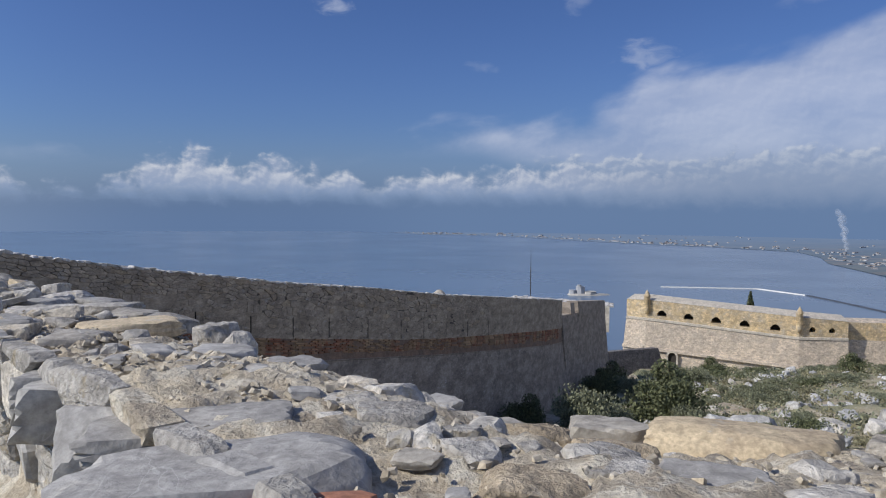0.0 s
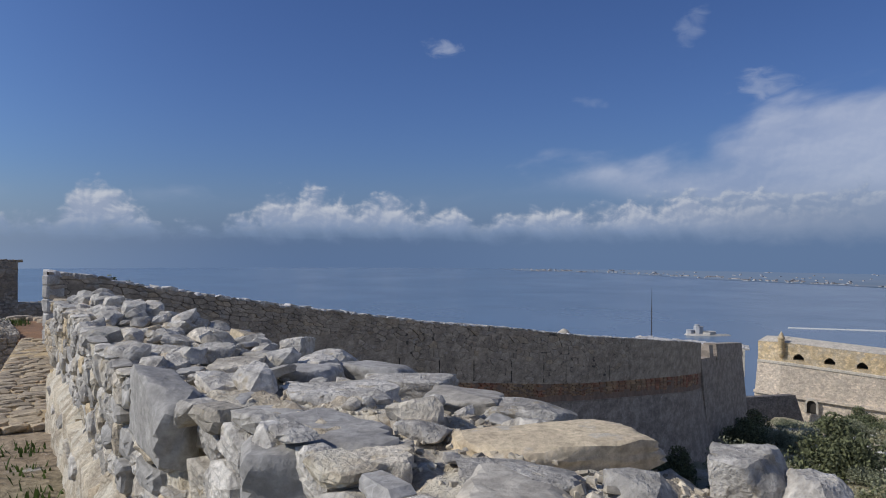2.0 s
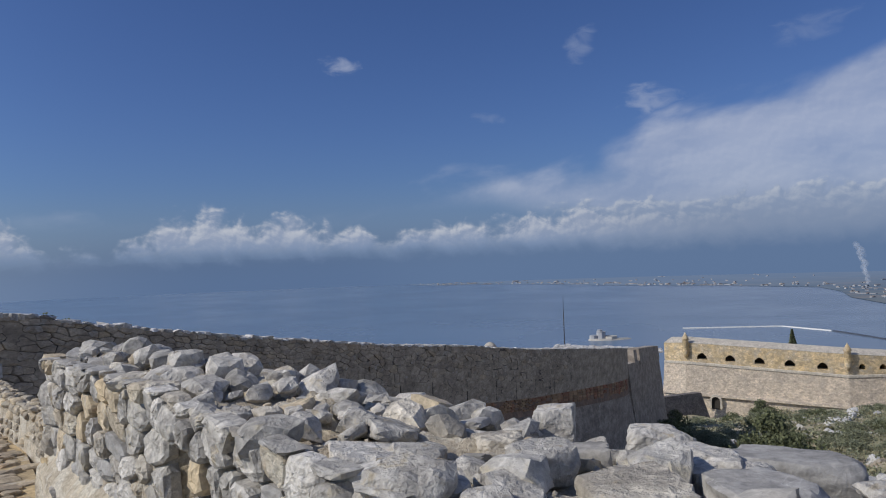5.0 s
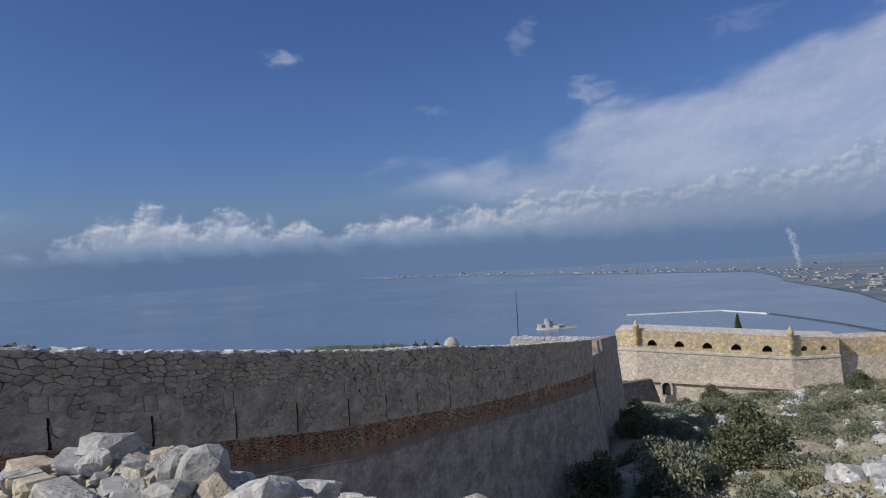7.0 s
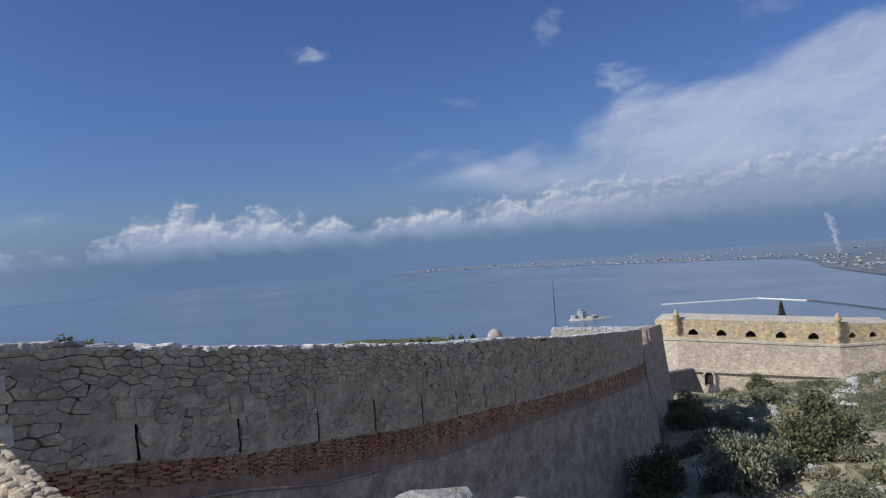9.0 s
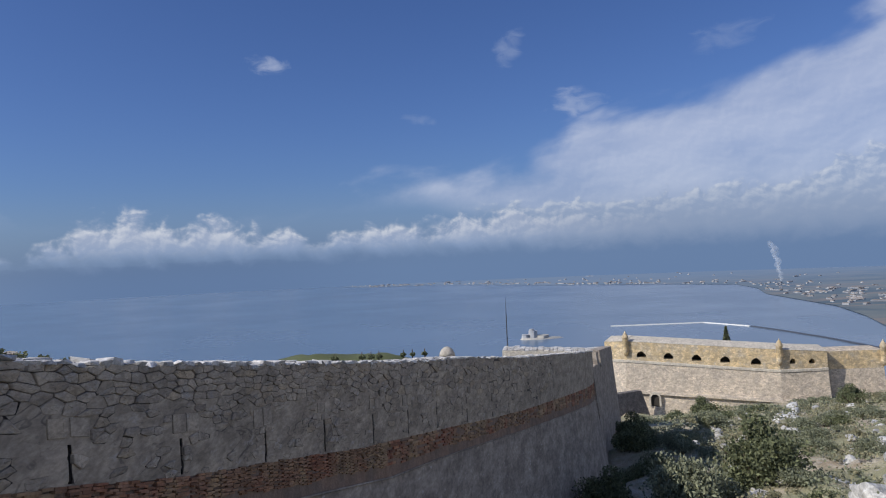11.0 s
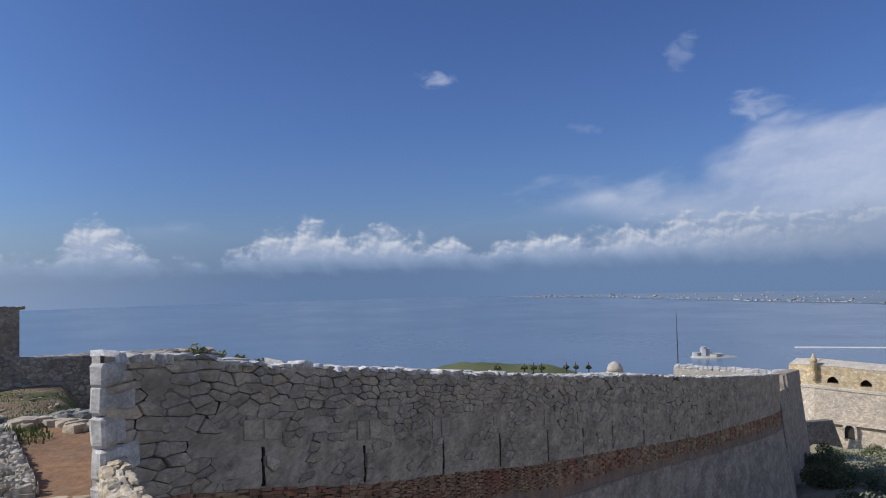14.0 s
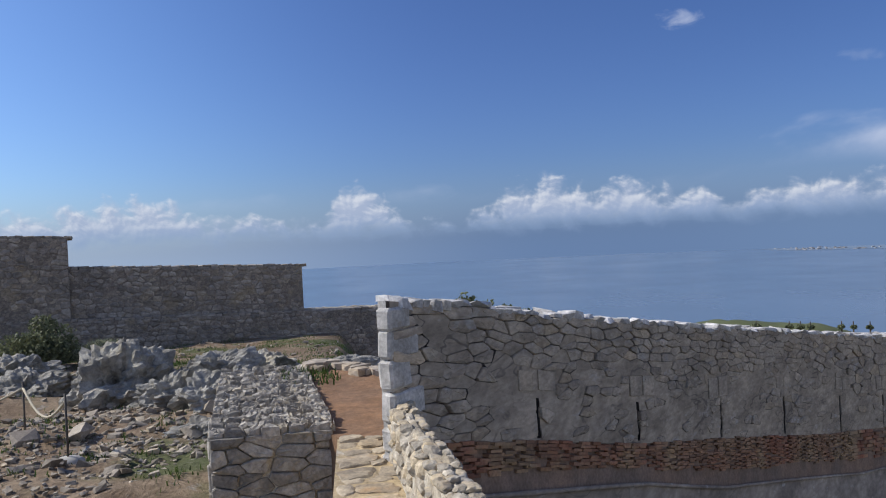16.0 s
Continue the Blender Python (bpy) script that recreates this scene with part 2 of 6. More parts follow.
PALE_ROCK = surface("pale_boulder", ((0.56, 0.55, 0.53), (0.36, 0.36, 0.355)), 2.0, 14.0, 0.9, 1.0, 0.06, 0.15, ((0.34, 0.31, 0.24), 2.5, 0.57, 0.6))
JOINT = surface("deep_dark_mortar", ((0.13, 0.113, 0.10), (0.085, 0.074, 0.066)), 3.0, 24.0, 0.95, 0.8, 0.03)
LIME_PALE = surface("pale_limestone", ((0.58, 0.57, 0.54), (0.42, 0.42, 0.41)), 5.0, 50.0, 0.85, 0.5, 0.02, 0.2,
                    ((0.45, 0.36, 0.22), 7.0, 0.6, 0.7), island=True)
OCHRE = surface("ochre_sandstone", ((0.52, 0.435, 0.305), (0.42, 0.345, 0.245)), 7.0, 55.0, 0.9, 0.6, 0.02, 0.1,
                ((0.4, 0.38, 0.34), 8.0, 0.55, 0.7))
RED = surface("red_brick_stone", ((0.36, 0.17, 0.11), (0.28, 0.14, 0.1)), 8.0, 50.0, 0.9, 0.5, 0.015, 0.2)
MORTAR = surface("old_lime_mortar", ((0.57, 0.50, 0.385), (0.375, 0.32, 0.245)), 4.0, 60.0, 0.95, 1.0, 0.05, 0.0,
                 ((0.62, 0.575, 0.48), 7.0, 0.48, 0.85), None, ((0.30, 0.26, 0.205), 9.0, 0.62, 0.4))
MORTAR_GRIT = surface("mortar_grit", ((0.52, 0.47, 0.38), (0.34, 0.30, 0.24)), 9.0, 60.0, 0.95, 0.6, 0.01, 0.3, island=True)
OCHRE_BASE = surface("ochre_plaster", ((0.50, 0.385, 0.225), (0.36, 0.285, 0.18)), 3.5, 24.0, 0.95, 0.8, 0.04, 0.0,
                     ((0.42, 0.40, 0.36), 3.0, 0.56, 0.8))
# rubble coloured dark so that the curtain looks shaded beside the bastion
MASON = surface("shade_dark_rubble_masonry", ((0.215, 0.20, 0.195), (0.155, 0.145, 0.145)), 0.9, 22.0, 0.95, 0.8, 0.04, 0.0,
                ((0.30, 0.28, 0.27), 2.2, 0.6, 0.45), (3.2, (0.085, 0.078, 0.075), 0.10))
PLASTER = surface("weathered_grey_render", ((0.40, 0.34, 0.28), (0.255, 0.217, 0.18)), 1.6, 11.0, 0.95, 0.7, 0.025, 0.0,
                  ((0.58, 0.545, 0.51), 7.0, 0.60, 0.7), veins=((0.14, 0.12, 0.105), 1.6, 0.010, 0.6), course=2.4)
PLASTER_UP = surface("weathered_rubble_render", ((0.45, 0.38, 0.298), (0.30, 0.255, 0.20)), 2.2, 20.0, 0.95, 0.6, 0.02, 0.0,
                     ((0.53, 0.485, 0.45), 6.0, 0.58, 0.55), veins=((0.13, 0.11, 0.095), 2.6, 0.014, 0.8), course=2.4)
STONE_DARK = surface("grey_wall_stone", ((0.45, 0.383, 0.303), (0.305, 0.26, 0.208)), 3.0, 30.0, 0.92, 0.5, 0.012, 0.14,
                     ((0.44, 0.42, 0.39), 6.0, 0.57, 0.6), course=2.0)
STONE_DARK_I = surface("grey_wall_stone_joined", ((0.45, 0.383, 0.303), (0.305, 0.26, 0.208)), 3.0, 30.0, 0.92, 0.5, 0.012, 0.14,
                       ((0.44, 0.42, 0.39), 6.0, 0.57, 0.6), island=True, course=2.0)
COPING = surface("pale_coping_stone", ((0.62, 0.60, 0.58), (0.43, 0.42, 0.41)), 4.0, 40.0, 0.88, 0.6, 0.02, 0.25,
                 ((0.25, 0.22, 0.19), 6.0, 0.55, 0.6), island=True)
COPING_BLOCK = surface("pale_quoin_stone", ((0.53, 0.51, 0.48), (0.38, 0.365, 0.34)), 4.0, 40.0, 0.88, 0.7, 0.02, 0.15, ((0.36, 0.32, 0.26), 8.0, 0.58, 0.6))
BRICK = surface("old_thin_brick", ((0.32, 0.135, 0.085), (0.31, 0.20, 0.125)), 0.5, 26.0, 0.93, 0.6, 0.02, 0.3,
                ((0.37, 0.265, 0.16), 0.8, 0.47, 0.8), island=True)
BRICK_BED = surface("brick_mortar_bed", ((0.29, 0.20, 0.145), (0.22, 0.165, 0.13)), 1.0, 26.0, 0.95, 0.7, 0.02)
FORT = surface("pale_ashlar_wall", ((0.55, 0.47, 0.38), (0.48, 0.415, 0.34)), 0.25, 4.0, 0.92, 0.5, 0.05, 0.0,
               ((0.40, 0.35, 0.29), 0.5, 0.55, 0.6), (2.0, (0.44, 0.38, 0.31), 0.05), ((0.42, 0.37, 0.31), 0.5, 0.58, 0.4))
FORT_TOP = surface("golden_ashlar_parapet", ((0.58, 0.45, 0.27), (0.55, 0.46, 0.33)), 0.35, 4.0, 0.92, 0.5, 0.05, 0.0,
                   ((0.42, 0.37, 0.30), 0.7, 0.55, 0.7), (1.3, (0.40, 0.31, 0.19), 0.06))
FORT_CAP = surface("pale_parapet_top", ((0.55, 0.50, 0.42), (0.45, 0.41, 0.35)), 0.6, 5.0, 0.92, 0.5, 0.05, 0.0,
                   ((0.35, 0.32, 0.27), 1.0, 0.55, 0.6))
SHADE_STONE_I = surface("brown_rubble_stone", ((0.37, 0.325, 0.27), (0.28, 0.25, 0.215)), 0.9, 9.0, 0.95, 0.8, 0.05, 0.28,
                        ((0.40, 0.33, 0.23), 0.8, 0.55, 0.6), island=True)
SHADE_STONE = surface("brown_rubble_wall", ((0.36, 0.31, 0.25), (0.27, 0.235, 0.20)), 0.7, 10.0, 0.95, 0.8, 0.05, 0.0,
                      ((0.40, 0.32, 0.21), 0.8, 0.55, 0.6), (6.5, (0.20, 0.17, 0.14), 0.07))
ROCK = surface("karst_rock", ((0.38, 0.36, 0.315), (0.205, 0.195, 0.17)), 1.8, 11.0, 0.9, 1.0, 0.12, 0.1,
               ((0.34, 0.30, 0.22), 1.4, 0.56, 0.6))
SOIL = surface("reddish_soil", ((0.255, 0.145, 0.08), (0.20, 0.122, 0.075)), 1.6, 22.0, 0.97, 0.8, 0.03, 0.0,
               ((0.30, 0.22, 0.14), 9.0, 0.6, 0.6))
PAVE = surface("worn_walkway_stone", ((0.42, 0.35, 0.25), (0.30, 0.25, 0.19)), 5.0, 35.0, 0.93, 0.6, 0.02, 0.2,
               ((0.42, 0.27, 0.14), 4.0, 0.57, 0.6))


def simple(name, colour, rough=0.8, metal=0.0, var=0.25, scale=3.0, rnd=0.0, bump=0.2, trans=0.0):
    mt = bpy.data.materials.new(name)
    mt.use_nodes = True
    mt.node_tree.nodes.clear()
    n = Nodes(mt.node_tree)
    pos = n.add("ShaderNodeNewGeometry").outputs["Position"]
    nz = n.noise(pos, scale, 5.0)
    col = n.mix(nz, [c * (1 - var) for c in colour], [c * (1 + var) for c in colour])
    if rnd:
        r = n.add("ShaderNodeNewGeometry").outputs["Random Per Island"]
        col = n.mix(1.0, col, n.mix(r, (1 - rnd, 1 - rnd, 1 - rnd), (1 + rnd, 1 + rnd * 0.9, 1 + rnd * 0.6)), "MULTIPLY")
    bs = n.add("ShaderNodeBsdfPrincipled")
    n.put(bs.inputs["Base Color"], col)
    bs.inputs["Roughness"].default_value = rough
    bs.inputs["Metallic"].default_value = metal
    bs.inputs["Specular IOR Level"].default_value = 0.25
    bp = n.add("ShaderNodeBump")
    bp.inputs["Strength"].default_value = bump
    bp.inputs["Distance"].default_value = 0.05
    n.put(bp.inputs["Height"], nz)
    n.put(bs.inputs["Normal"], bp.outputs[0])
    out = n.add("ShaderNodeOutputMaterial")
    if trans:
        tl = n.add("ShaderNodeBsdfTranslucent")
        n.put(tl.inputs[0], col)
        ms = n.add("ShaderNodeMixShader")
        ms.inputs[0].default_value = trans
        n.t.links.new(bs.outputs[0], ms.inputs[1])
        n.t.links.new(tl.outputs[0], ms.inputs[2])
        n.t.links.new(ms.outputs[0], out.inputs[0])
    else:
        n.t.links.new(bs.outputs[0], out.inputs[0])
    return mt


LEAF = simple("shrub_leaf", (0.145, 0.165, 0.095), 0.7, 0, 0.3, 2.0, 0.45, 0.0, 0.25)
LEAF_GREY = simple("grey_green_leaf", (0.225, 0.245, 0.175), 0.75, 0, 0.3, 2.0, 0.45, 0.0, 0.25)
LEAF_DRY = simple("dry_shrub_leaf", (0.27, 0.26, 0.175), 0.8, 0, 0.3, 2.0, 0.4, 0.0, 0.2)
BARK = simple("bark", (0.10, 0.08, 0.06), 0.9, 0, 0.3, 12.0)
GRASS = simple("grass_blade", (0.065, 0.105, 0.028), 0.75, 0, 0.3, 2.0, 0.4, 0.0, 0.3)
STEEL = simple("grey_metal", (0.06, 0.06, 0.065), 0.7, 0.0, 0.15, 6.0)
IRON = simple("dark_iron", (0.10, 0.09, 0.08), 0.7, 0.4, 0.2, 9.0)
ROPE = simple("pale_rope", (0.45, 0.40, 0.30), 0.9, 0, 0.2, 30.0)
WHITE = simple("whitewash", (0.36, 0.37, 0.40), 0.8, 0, 0.08, 0.02, 0.3)
ROOF = simple("tile_roof", (0.26, 0.23, 0.22), 0.85, 0, 0.2, 0.05, 0.3)
BOOM = simple("white_concrete_mole", (0.62, 0.62, 0.60), 0.7, 0, 0.1, 0.05)
MOLE_DARK = simple("wet_dark_mole", (0.06, 0.07, 0.09), 0.6, 0, 0.2, 0.05)
ISLET = simple("islet_rock", (0.42, 0.40, 0.36), 0.9, 0, 0.2, 0.08)
# near-black that stands for the shade inside slits, embrasures and the gate
DARK = simple("recess_shade_colour", (0.05, 0.045, 0.04), 0.95, 0, 0.2, 5.0)


def ground_material():
    mt = bpy.data.materials.new("hill_ground")
    mt.use_nodes = True
    mt.node_tree.nodes.clear()
    n = Nodes(mt.node_tree)
    pos = n.add("ShaderNodeNewGeometry").outputs["Position"]
    big = n.noise(pos, 0.16, 6.0, 0.6)
    mid = n.noise(pos, 0.9, 6.0, 0.62)
    small = n.noise(pos, 14.0, 6.0, 0.65)
    col = n.mix(n.step(mid, 0.35, 0.65), (0.36, 0.29, 0.205), (0.48, 0.425, 0.335))
    col = n.mix(n.step(big, 0.40, 0.58, 0.0, 0.8), col, (0.25, 0.255, 0.15))
    sx = n.add("ShaderNodeSeparateXYZ")
    n.put(sx.inputs[0], pos)
    red = n.mix(n.step(mid, 0.35, 0.65), (0.165, 0.115, 0.075), (0.27, 0.205, 0.14))
    red = n.mix(n.step(n.noise(pos, 0.35, 5.0, 0.6), 0.50, 0.60, 0.0, 0.85), red, (0.085, 0.105, 0.04))
    col = n.mix(n.step(sx.outputs[0], -9.0, 0.0), red, col)
    col = n.mix(n.step(n.noise(pos, 2.3, 7.0, 0.68), 0.58, 0.66, 0.0, 0.8), col, n.mix(n.step(sx.outputs[0], -9.0, 0.0), (0.30, 0.285, 0.26), (0.46, 0.45, 0.43)))
    col = n.mix(1.0, col, n.mix(n.step(small, 0.3, 0.7), (0.7, 0.7, 0.7), (1.25, 1.25, 1.25)), "MULTIPLY")
    bs = n.add("ShaderNodeBsdfPrincipled")
    n.put(bs.inputs["Base Color"], col)
    bs.inputs["Roughness"].default_value = 0.95
    bs.inputs["Specular IOR Level"].default_value = 0.2
    bp = n.add("ShaderNodeBump")
    bp.inputs["Strength"].default_value = 1.0
    bp.inputs["Distance"].default_value = 0.12
    n.put(bp.inputs["Height"], n.m("MULTIPLY_ADD", small, 0.35, mid))
    n.put(bs.inputs["Normal"], bp.outputs[0])
    n.t.links.new(bs.outputs[0], n.add("ShaderNodeOutputMaterial").inputs[0])
    return mt


def sea_material():
    mt = bpy.data.materials.new("sea_water")
    mt.use_nodes = True
    mt.node_tree.nodes.clear()
    n = Nodes(mt.node_tree)
    pos = n.add("ShaderNodeNewGeometry").outputs["Position"]
    bs = n.add("ShaderNodeBsdfPrincipled")
    # paler than water alone: haze over the bay is in this base colour
    n.put(bs.inputs["Base Color"], n.mix(n.step(n.noise(pos, 0.0012, 4.0), 0.35, 0.65), (0.128, 0.180, 0.245), (0.140, 0.192, 0.258)))
    n.put(bs.inputs["Roughness"], n.step(n.noise(pos, 0.004, 5.0), 0.3, 0.7, 0.22, 0.27))
    bs.inputs["IOR"].default_value = 1.33
    bp = n.add("ShaderNodeBump")
    bp.inputs["Strength"].default_value = 0.015
    bp.inputs["Distance"].default_value = 0.4
    n.put(bp.inputs["Height"], n.noise(pos, 0.12, 4.0, 0.6))
    n.put(bs.inputs["Normal"], bp.outputs[0])
    n.t.links.new(bs.outputs[0], n.add("ShaderNodeOutputMaterial").inputs[0])
    return mt


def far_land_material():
    """Plain of the opposite shore, several kilometres off, veiled by the air in front of it, which is painted in as a
    bluish glow.
    """
    mt = bpy.data.materials.new("far_shore_haze_glow")
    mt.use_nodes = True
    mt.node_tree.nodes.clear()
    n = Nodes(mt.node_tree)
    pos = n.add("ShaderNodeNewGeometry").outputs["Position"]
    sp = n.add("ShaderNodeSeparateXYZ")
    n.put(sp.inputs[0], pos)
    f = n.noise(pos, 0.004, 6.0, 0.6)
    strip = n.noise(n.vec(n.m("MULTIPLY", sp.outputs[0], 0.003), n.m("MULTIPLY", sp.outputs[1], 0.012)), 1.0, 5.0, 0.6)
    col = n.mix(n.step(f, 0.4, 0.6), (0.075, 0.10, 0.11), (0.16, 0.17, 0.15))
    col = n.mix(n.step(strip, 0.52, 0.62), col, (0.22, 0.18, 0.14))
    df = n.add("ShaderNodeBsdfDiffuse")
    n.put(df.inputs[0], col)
    # painted haze: blue emission mixed in more strongly with distance
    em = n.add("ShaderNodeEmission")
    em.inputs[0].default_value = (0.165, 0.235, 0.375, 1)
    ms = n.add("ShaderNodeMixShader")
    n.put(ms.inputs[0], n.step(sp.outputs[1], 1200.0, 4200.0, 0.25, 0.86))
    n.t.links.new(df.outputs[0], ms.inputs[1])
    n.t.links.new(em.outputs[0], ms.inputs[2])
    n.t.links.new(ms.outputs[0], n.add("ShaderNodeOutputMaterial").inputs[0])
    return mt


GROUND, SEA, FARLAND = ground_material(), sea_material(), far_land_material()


# ---- building helpers ----
rng = random.Random(7)


def world_of(ob):
    if ob is None:
        return Matrix()
    return world_of(ob.parent) @ ob.matrix_parent_inverse @ ob.matrix_basis if ob.parent else ob.matrix_basis.copy()


def adopt(ob, parent, m=None):
    """Places ob at the world pose m under parent."""
    if parent is not None:
        ob.parent = parent
        ob.matrix_parent_inverse = world_of(parent).inverted()
    ob.matrix_basis = m if m is not None else Matrix()
    return ob


def thing(name, at=(0, 0, 0), label="", category="", group="", kind=""):
    ob = new(name)
    ob.empty_display_size = 0.2
    ob.matrix_basis = Matrix.Translation(at)
    return tagged(ob, label, category, group, kind)


def sheet(name, verts, faces, material, parent=None, label="", smooth=False, kind="", category=""):
    me = bpy.data.meshes.new(name)
    me.from_pydata([tuple(v) for v in verts], [], faces)
    me.materials.append(material)
    if smooth:
        me.polygons.foreach_set("use_smooth", [True] * len(me.polygons))
    me.update()
    return tagged(adopt(new(name, me), parent), label, category, "", kind)


def part(name, bm, material, parent=None, label="", smooth=False, kind="", category=""):
    me = bpy.data.meshes.new(name)
    bmesh.ops.recalc_face_normals(bm, faces=bm.faces)
    bm.to_mesh(me)
    bm.free()
    me.materials.append(material)
    if smooth:
        me.polygons.foreach_set("use_smooth", [True] * len(me.polygons))
    return tagged(adopt(new(name, me), parent), label, category, "", kind)


def add_box(bm, centre, size, rot=None, bevel=0.0):
    m = Matrix.Translation(centre) @ (rot.to_4x4() if rot else Matrix()) @ Matrix.Diagonal((*size, 1))
    g = bmesh.ops.create_cube(bm, size=1.0, matrix=m)
    if bevel:
        es = list({e for v in g["verts"] for e in v.link_edges})
        bmesh.ops.bevel(bm, geom=es, offset=bevel, segments=1, affect="EDGES")
    return bm


def add_lathe(bm, centre, profile, segments=20):
    """Solid of revolution; profile: (radius, height) from the base up."""
    rings = []
    for r, h in profile:
        rings.append([bm.verts.new((centre[0] + r * math.cos(2 * math.pi * k / segments),
                                    centre[1] + r * math.sin(2 * math.pi * k / segments), centre[2] + h)) for k in range(segments)])
    for a, b in zip(rings[:-1], rings[1:]):
        for k in range(segments):
            bm.faces.new((a[k], a[(k + 1) % segments], b[(k + 1) % segments], b[k]))
    bm.faces.new(rings[0][::-1])
    bm.faces.new(rings[-1])
    return bm


def add_tube(bm, points, radius, sides=6, taper=1.0):
    rings = []
    for i, p in enumerate(points):
        p = Vector(p)
        a = Vector(points[min(i + 1, len(points) - 1)]) - Vector(points[max(i - 1, 0)])
        q = a.to_track_quat("Z", "Y")
        r = radius * (1 + (taper - 1) * i / max(1, len(points) - 1))
        rings.append([bm.verts.new(p + q @ Vector((r * math.cos(2 * math.pi * k / sides), r * math.sin(2 * math.pi * k / sides), 0)))
                      for k in range(sides)])
    for a, b in zip(rings[:-1], rings[1:]):
        for k in range(sides):
            bm.faces.new((a[k], a[(k + 1) % sides], b[(k + 1) % sides], b[k]))
    bm.faces.new(rings[0][::-1])
    bm.faces.new(rings[-1])
    return bm


def hull_verts(seed, count=15, boxy=0.8, rough=0.12):
    """Points of an angular block of about unit size."""
    r = random.Random(seed)
    pts = []
    for sx in (-1, 1):
        for sy in (-1, 1):
            for sz in (-1, 1):
                k = boxy + r.uniform(-rough, rough) * 1.6
                pts.append(Vector((sx * (k + r.uniform(-rough, rough)), sy * (k + r.uniform(-rough, rough)), sz * (k + r.uniform(-rough, rough)))) * 0.5)
    for _ in range(count - 8):
        v = Vector((r.gauss(0, 1), r.gauss(0, 1), r.gauss(0, 1))).normalized()
        pts.append(v * (0.5 + r.uniform(-0.03, 0.12)))
    return pts




def worn_stone(name, seed, material, flat=False, level=3, soft=26.0, rough=0.035):
    """An angular but worn block: a sphere cut by planes, with blunt edges and a rough skin."""
    r = random.Random(seed)
    planes = []
    for ax in (Vector((1, 0, 0)), Vector((0, 1, 0)), Vector((0, 0, 1))):
        for sg in (-1, 1):
            n = (ax * sg + Vector((r.uniform(-.28, .28), r.uniform(-.28, .28), r.uniform(-.28, .28))) * (0.5 if flat else 1.0)).normalized()
            planes.append((n, r.uniform(0.38, 0.5)))
    for _ in range(7):
        n = Vector((r.gauss(0, 1), r.gauss(0, 1), r.gauss(0, 0.8))).normalized()
        planes.append((n, r.uniform(0.42, 0.58)))
    bm = bmesh.new()
    bmesh.ops.create_icosphere(bm, subdivisions=level, radius=1.0)
    o = Vector((seed * 5.3, seed * 1.7, seed * 0.9))
    for v in bm.verts:
        d = v.co.normalized()
        acc = sum(max(0.0, n.dot(d) / k) ** soft for n, k in planes) ** (1 / soft)
        c = d / max(acc, 0.8)
        v.co = c + d * rough * (noise.noise(c * 3.5 + o) + 0.6 * noise.noise(c * 8.0 + o) + 0.4 * noise.noise(c * 16.0 + o))
    lo = [min(v.co[k] for v in bm.verts) for k in range(3)]
    hi = [max(v.co[k] for v in bm.verts) for k in range(3)]
    for v in bm.verts:
        v.co = Vector([(v.co[k] - lo[k]) / (hi[k] - lo[k]) - 0.5 for k in range(3)])
    for f in bm.faces:
        f.smooth = True
    me = bpy.data.meshes.new(name)
    bm.to_mesh(me)
    bm.free()
    me.set_sharp_from_angle(angle=math.radians(24))
    me.materials.append(material)
    return me


def frame_of(d, n, tilt=0.0, r=rng):
    """Rotation whose x follows d and y follows n, with a little random tilt."""
    m = Matrix((d, n, Vector(d).cross(Vector(n)))).transposed()
    return m @ Euler((r.uniform(-tilt, tilt), r.uniform(-tilt, tilt), r.uniform(-tilt, tilt))).to_matrix()


def put_block(me, name, parent, at, rot, size):
    return adopt(new(name, me), parent, Matrix.Translation(at) @ rot.to_4x4() @ Matrix.Diagonal((*size, 1)))


class Heap:
    """Many small blocks joined into one mesh."""

    def __init__(self):
        self.v, self.f, self.cache = [], [], {}

    def block(self, seed, at, rot, size, count=12, boxy=0.85, rough=0.1):
        key = (seed, count)
        if key not in self.cache:
            bm = bmesh.new()
            for p in hull_verts(seed, count, boxy, rough):
                bm.verts.new(p)
            bmesh.ops.convex_hull(bm, input=bm.verts)
            loose = [v for v in bm.verts if not v.link_faces]
            bmesh.ops.delete(bm, geom=loose, context="VERTS")
            bmesh.ops.recalc_face_normals(bm, faces=bm.faces)
            bm.verts.index_update()
            self.cache[key] = ([v.co.copy() for v in bm.verts], [[q.index for q in f.verts] for f in bm.faces])
            bm.free()
        vs, fs = self.cache[key]
        o = len(self.v)
        at = Vector(at)
        self.v += [at + rot @ Vector((p.x * size[0], p.y * size[1], p.z * size[2])) for p in vs]
        self.f += [[i + o for i in f] for f in fs]

    def quad(self, a, b, c, d):
        o = len(self.v)
        self.v += [a, b, c, d]
        self.f.append([o, o + 1, o + 2, o + 3])

    def done(self, name, material, parent=None, label="", kind="stuff", category=""):
        return sheet(name, self.v, self.f, material, parent, label, False, kind, category)


def smooth01(a, b, x):
    t = min(1.0, max(0.0, (x - a) / (b - a)))
    return t * t * (3 - 2 * t)


def clip_half(poly, nx, ny, c):
    """The part of a convex polygon where nx*x + ny*y <= c."""
    out = []
    for (ax, ay), (bx, by) in zip(poly, poly[1:] + poly[:1]):
        da, db = nx * ax + ny * ay - c, nx * bx + ny * by - c
        if da <= 0:
            out.append((ax, ay))
        if (da < 0) != (db < 0) and da != db:
            t = da / (da - db)
            out.append((ax + (bx - ax) * t, ay + (by - ay) * t))
    return out


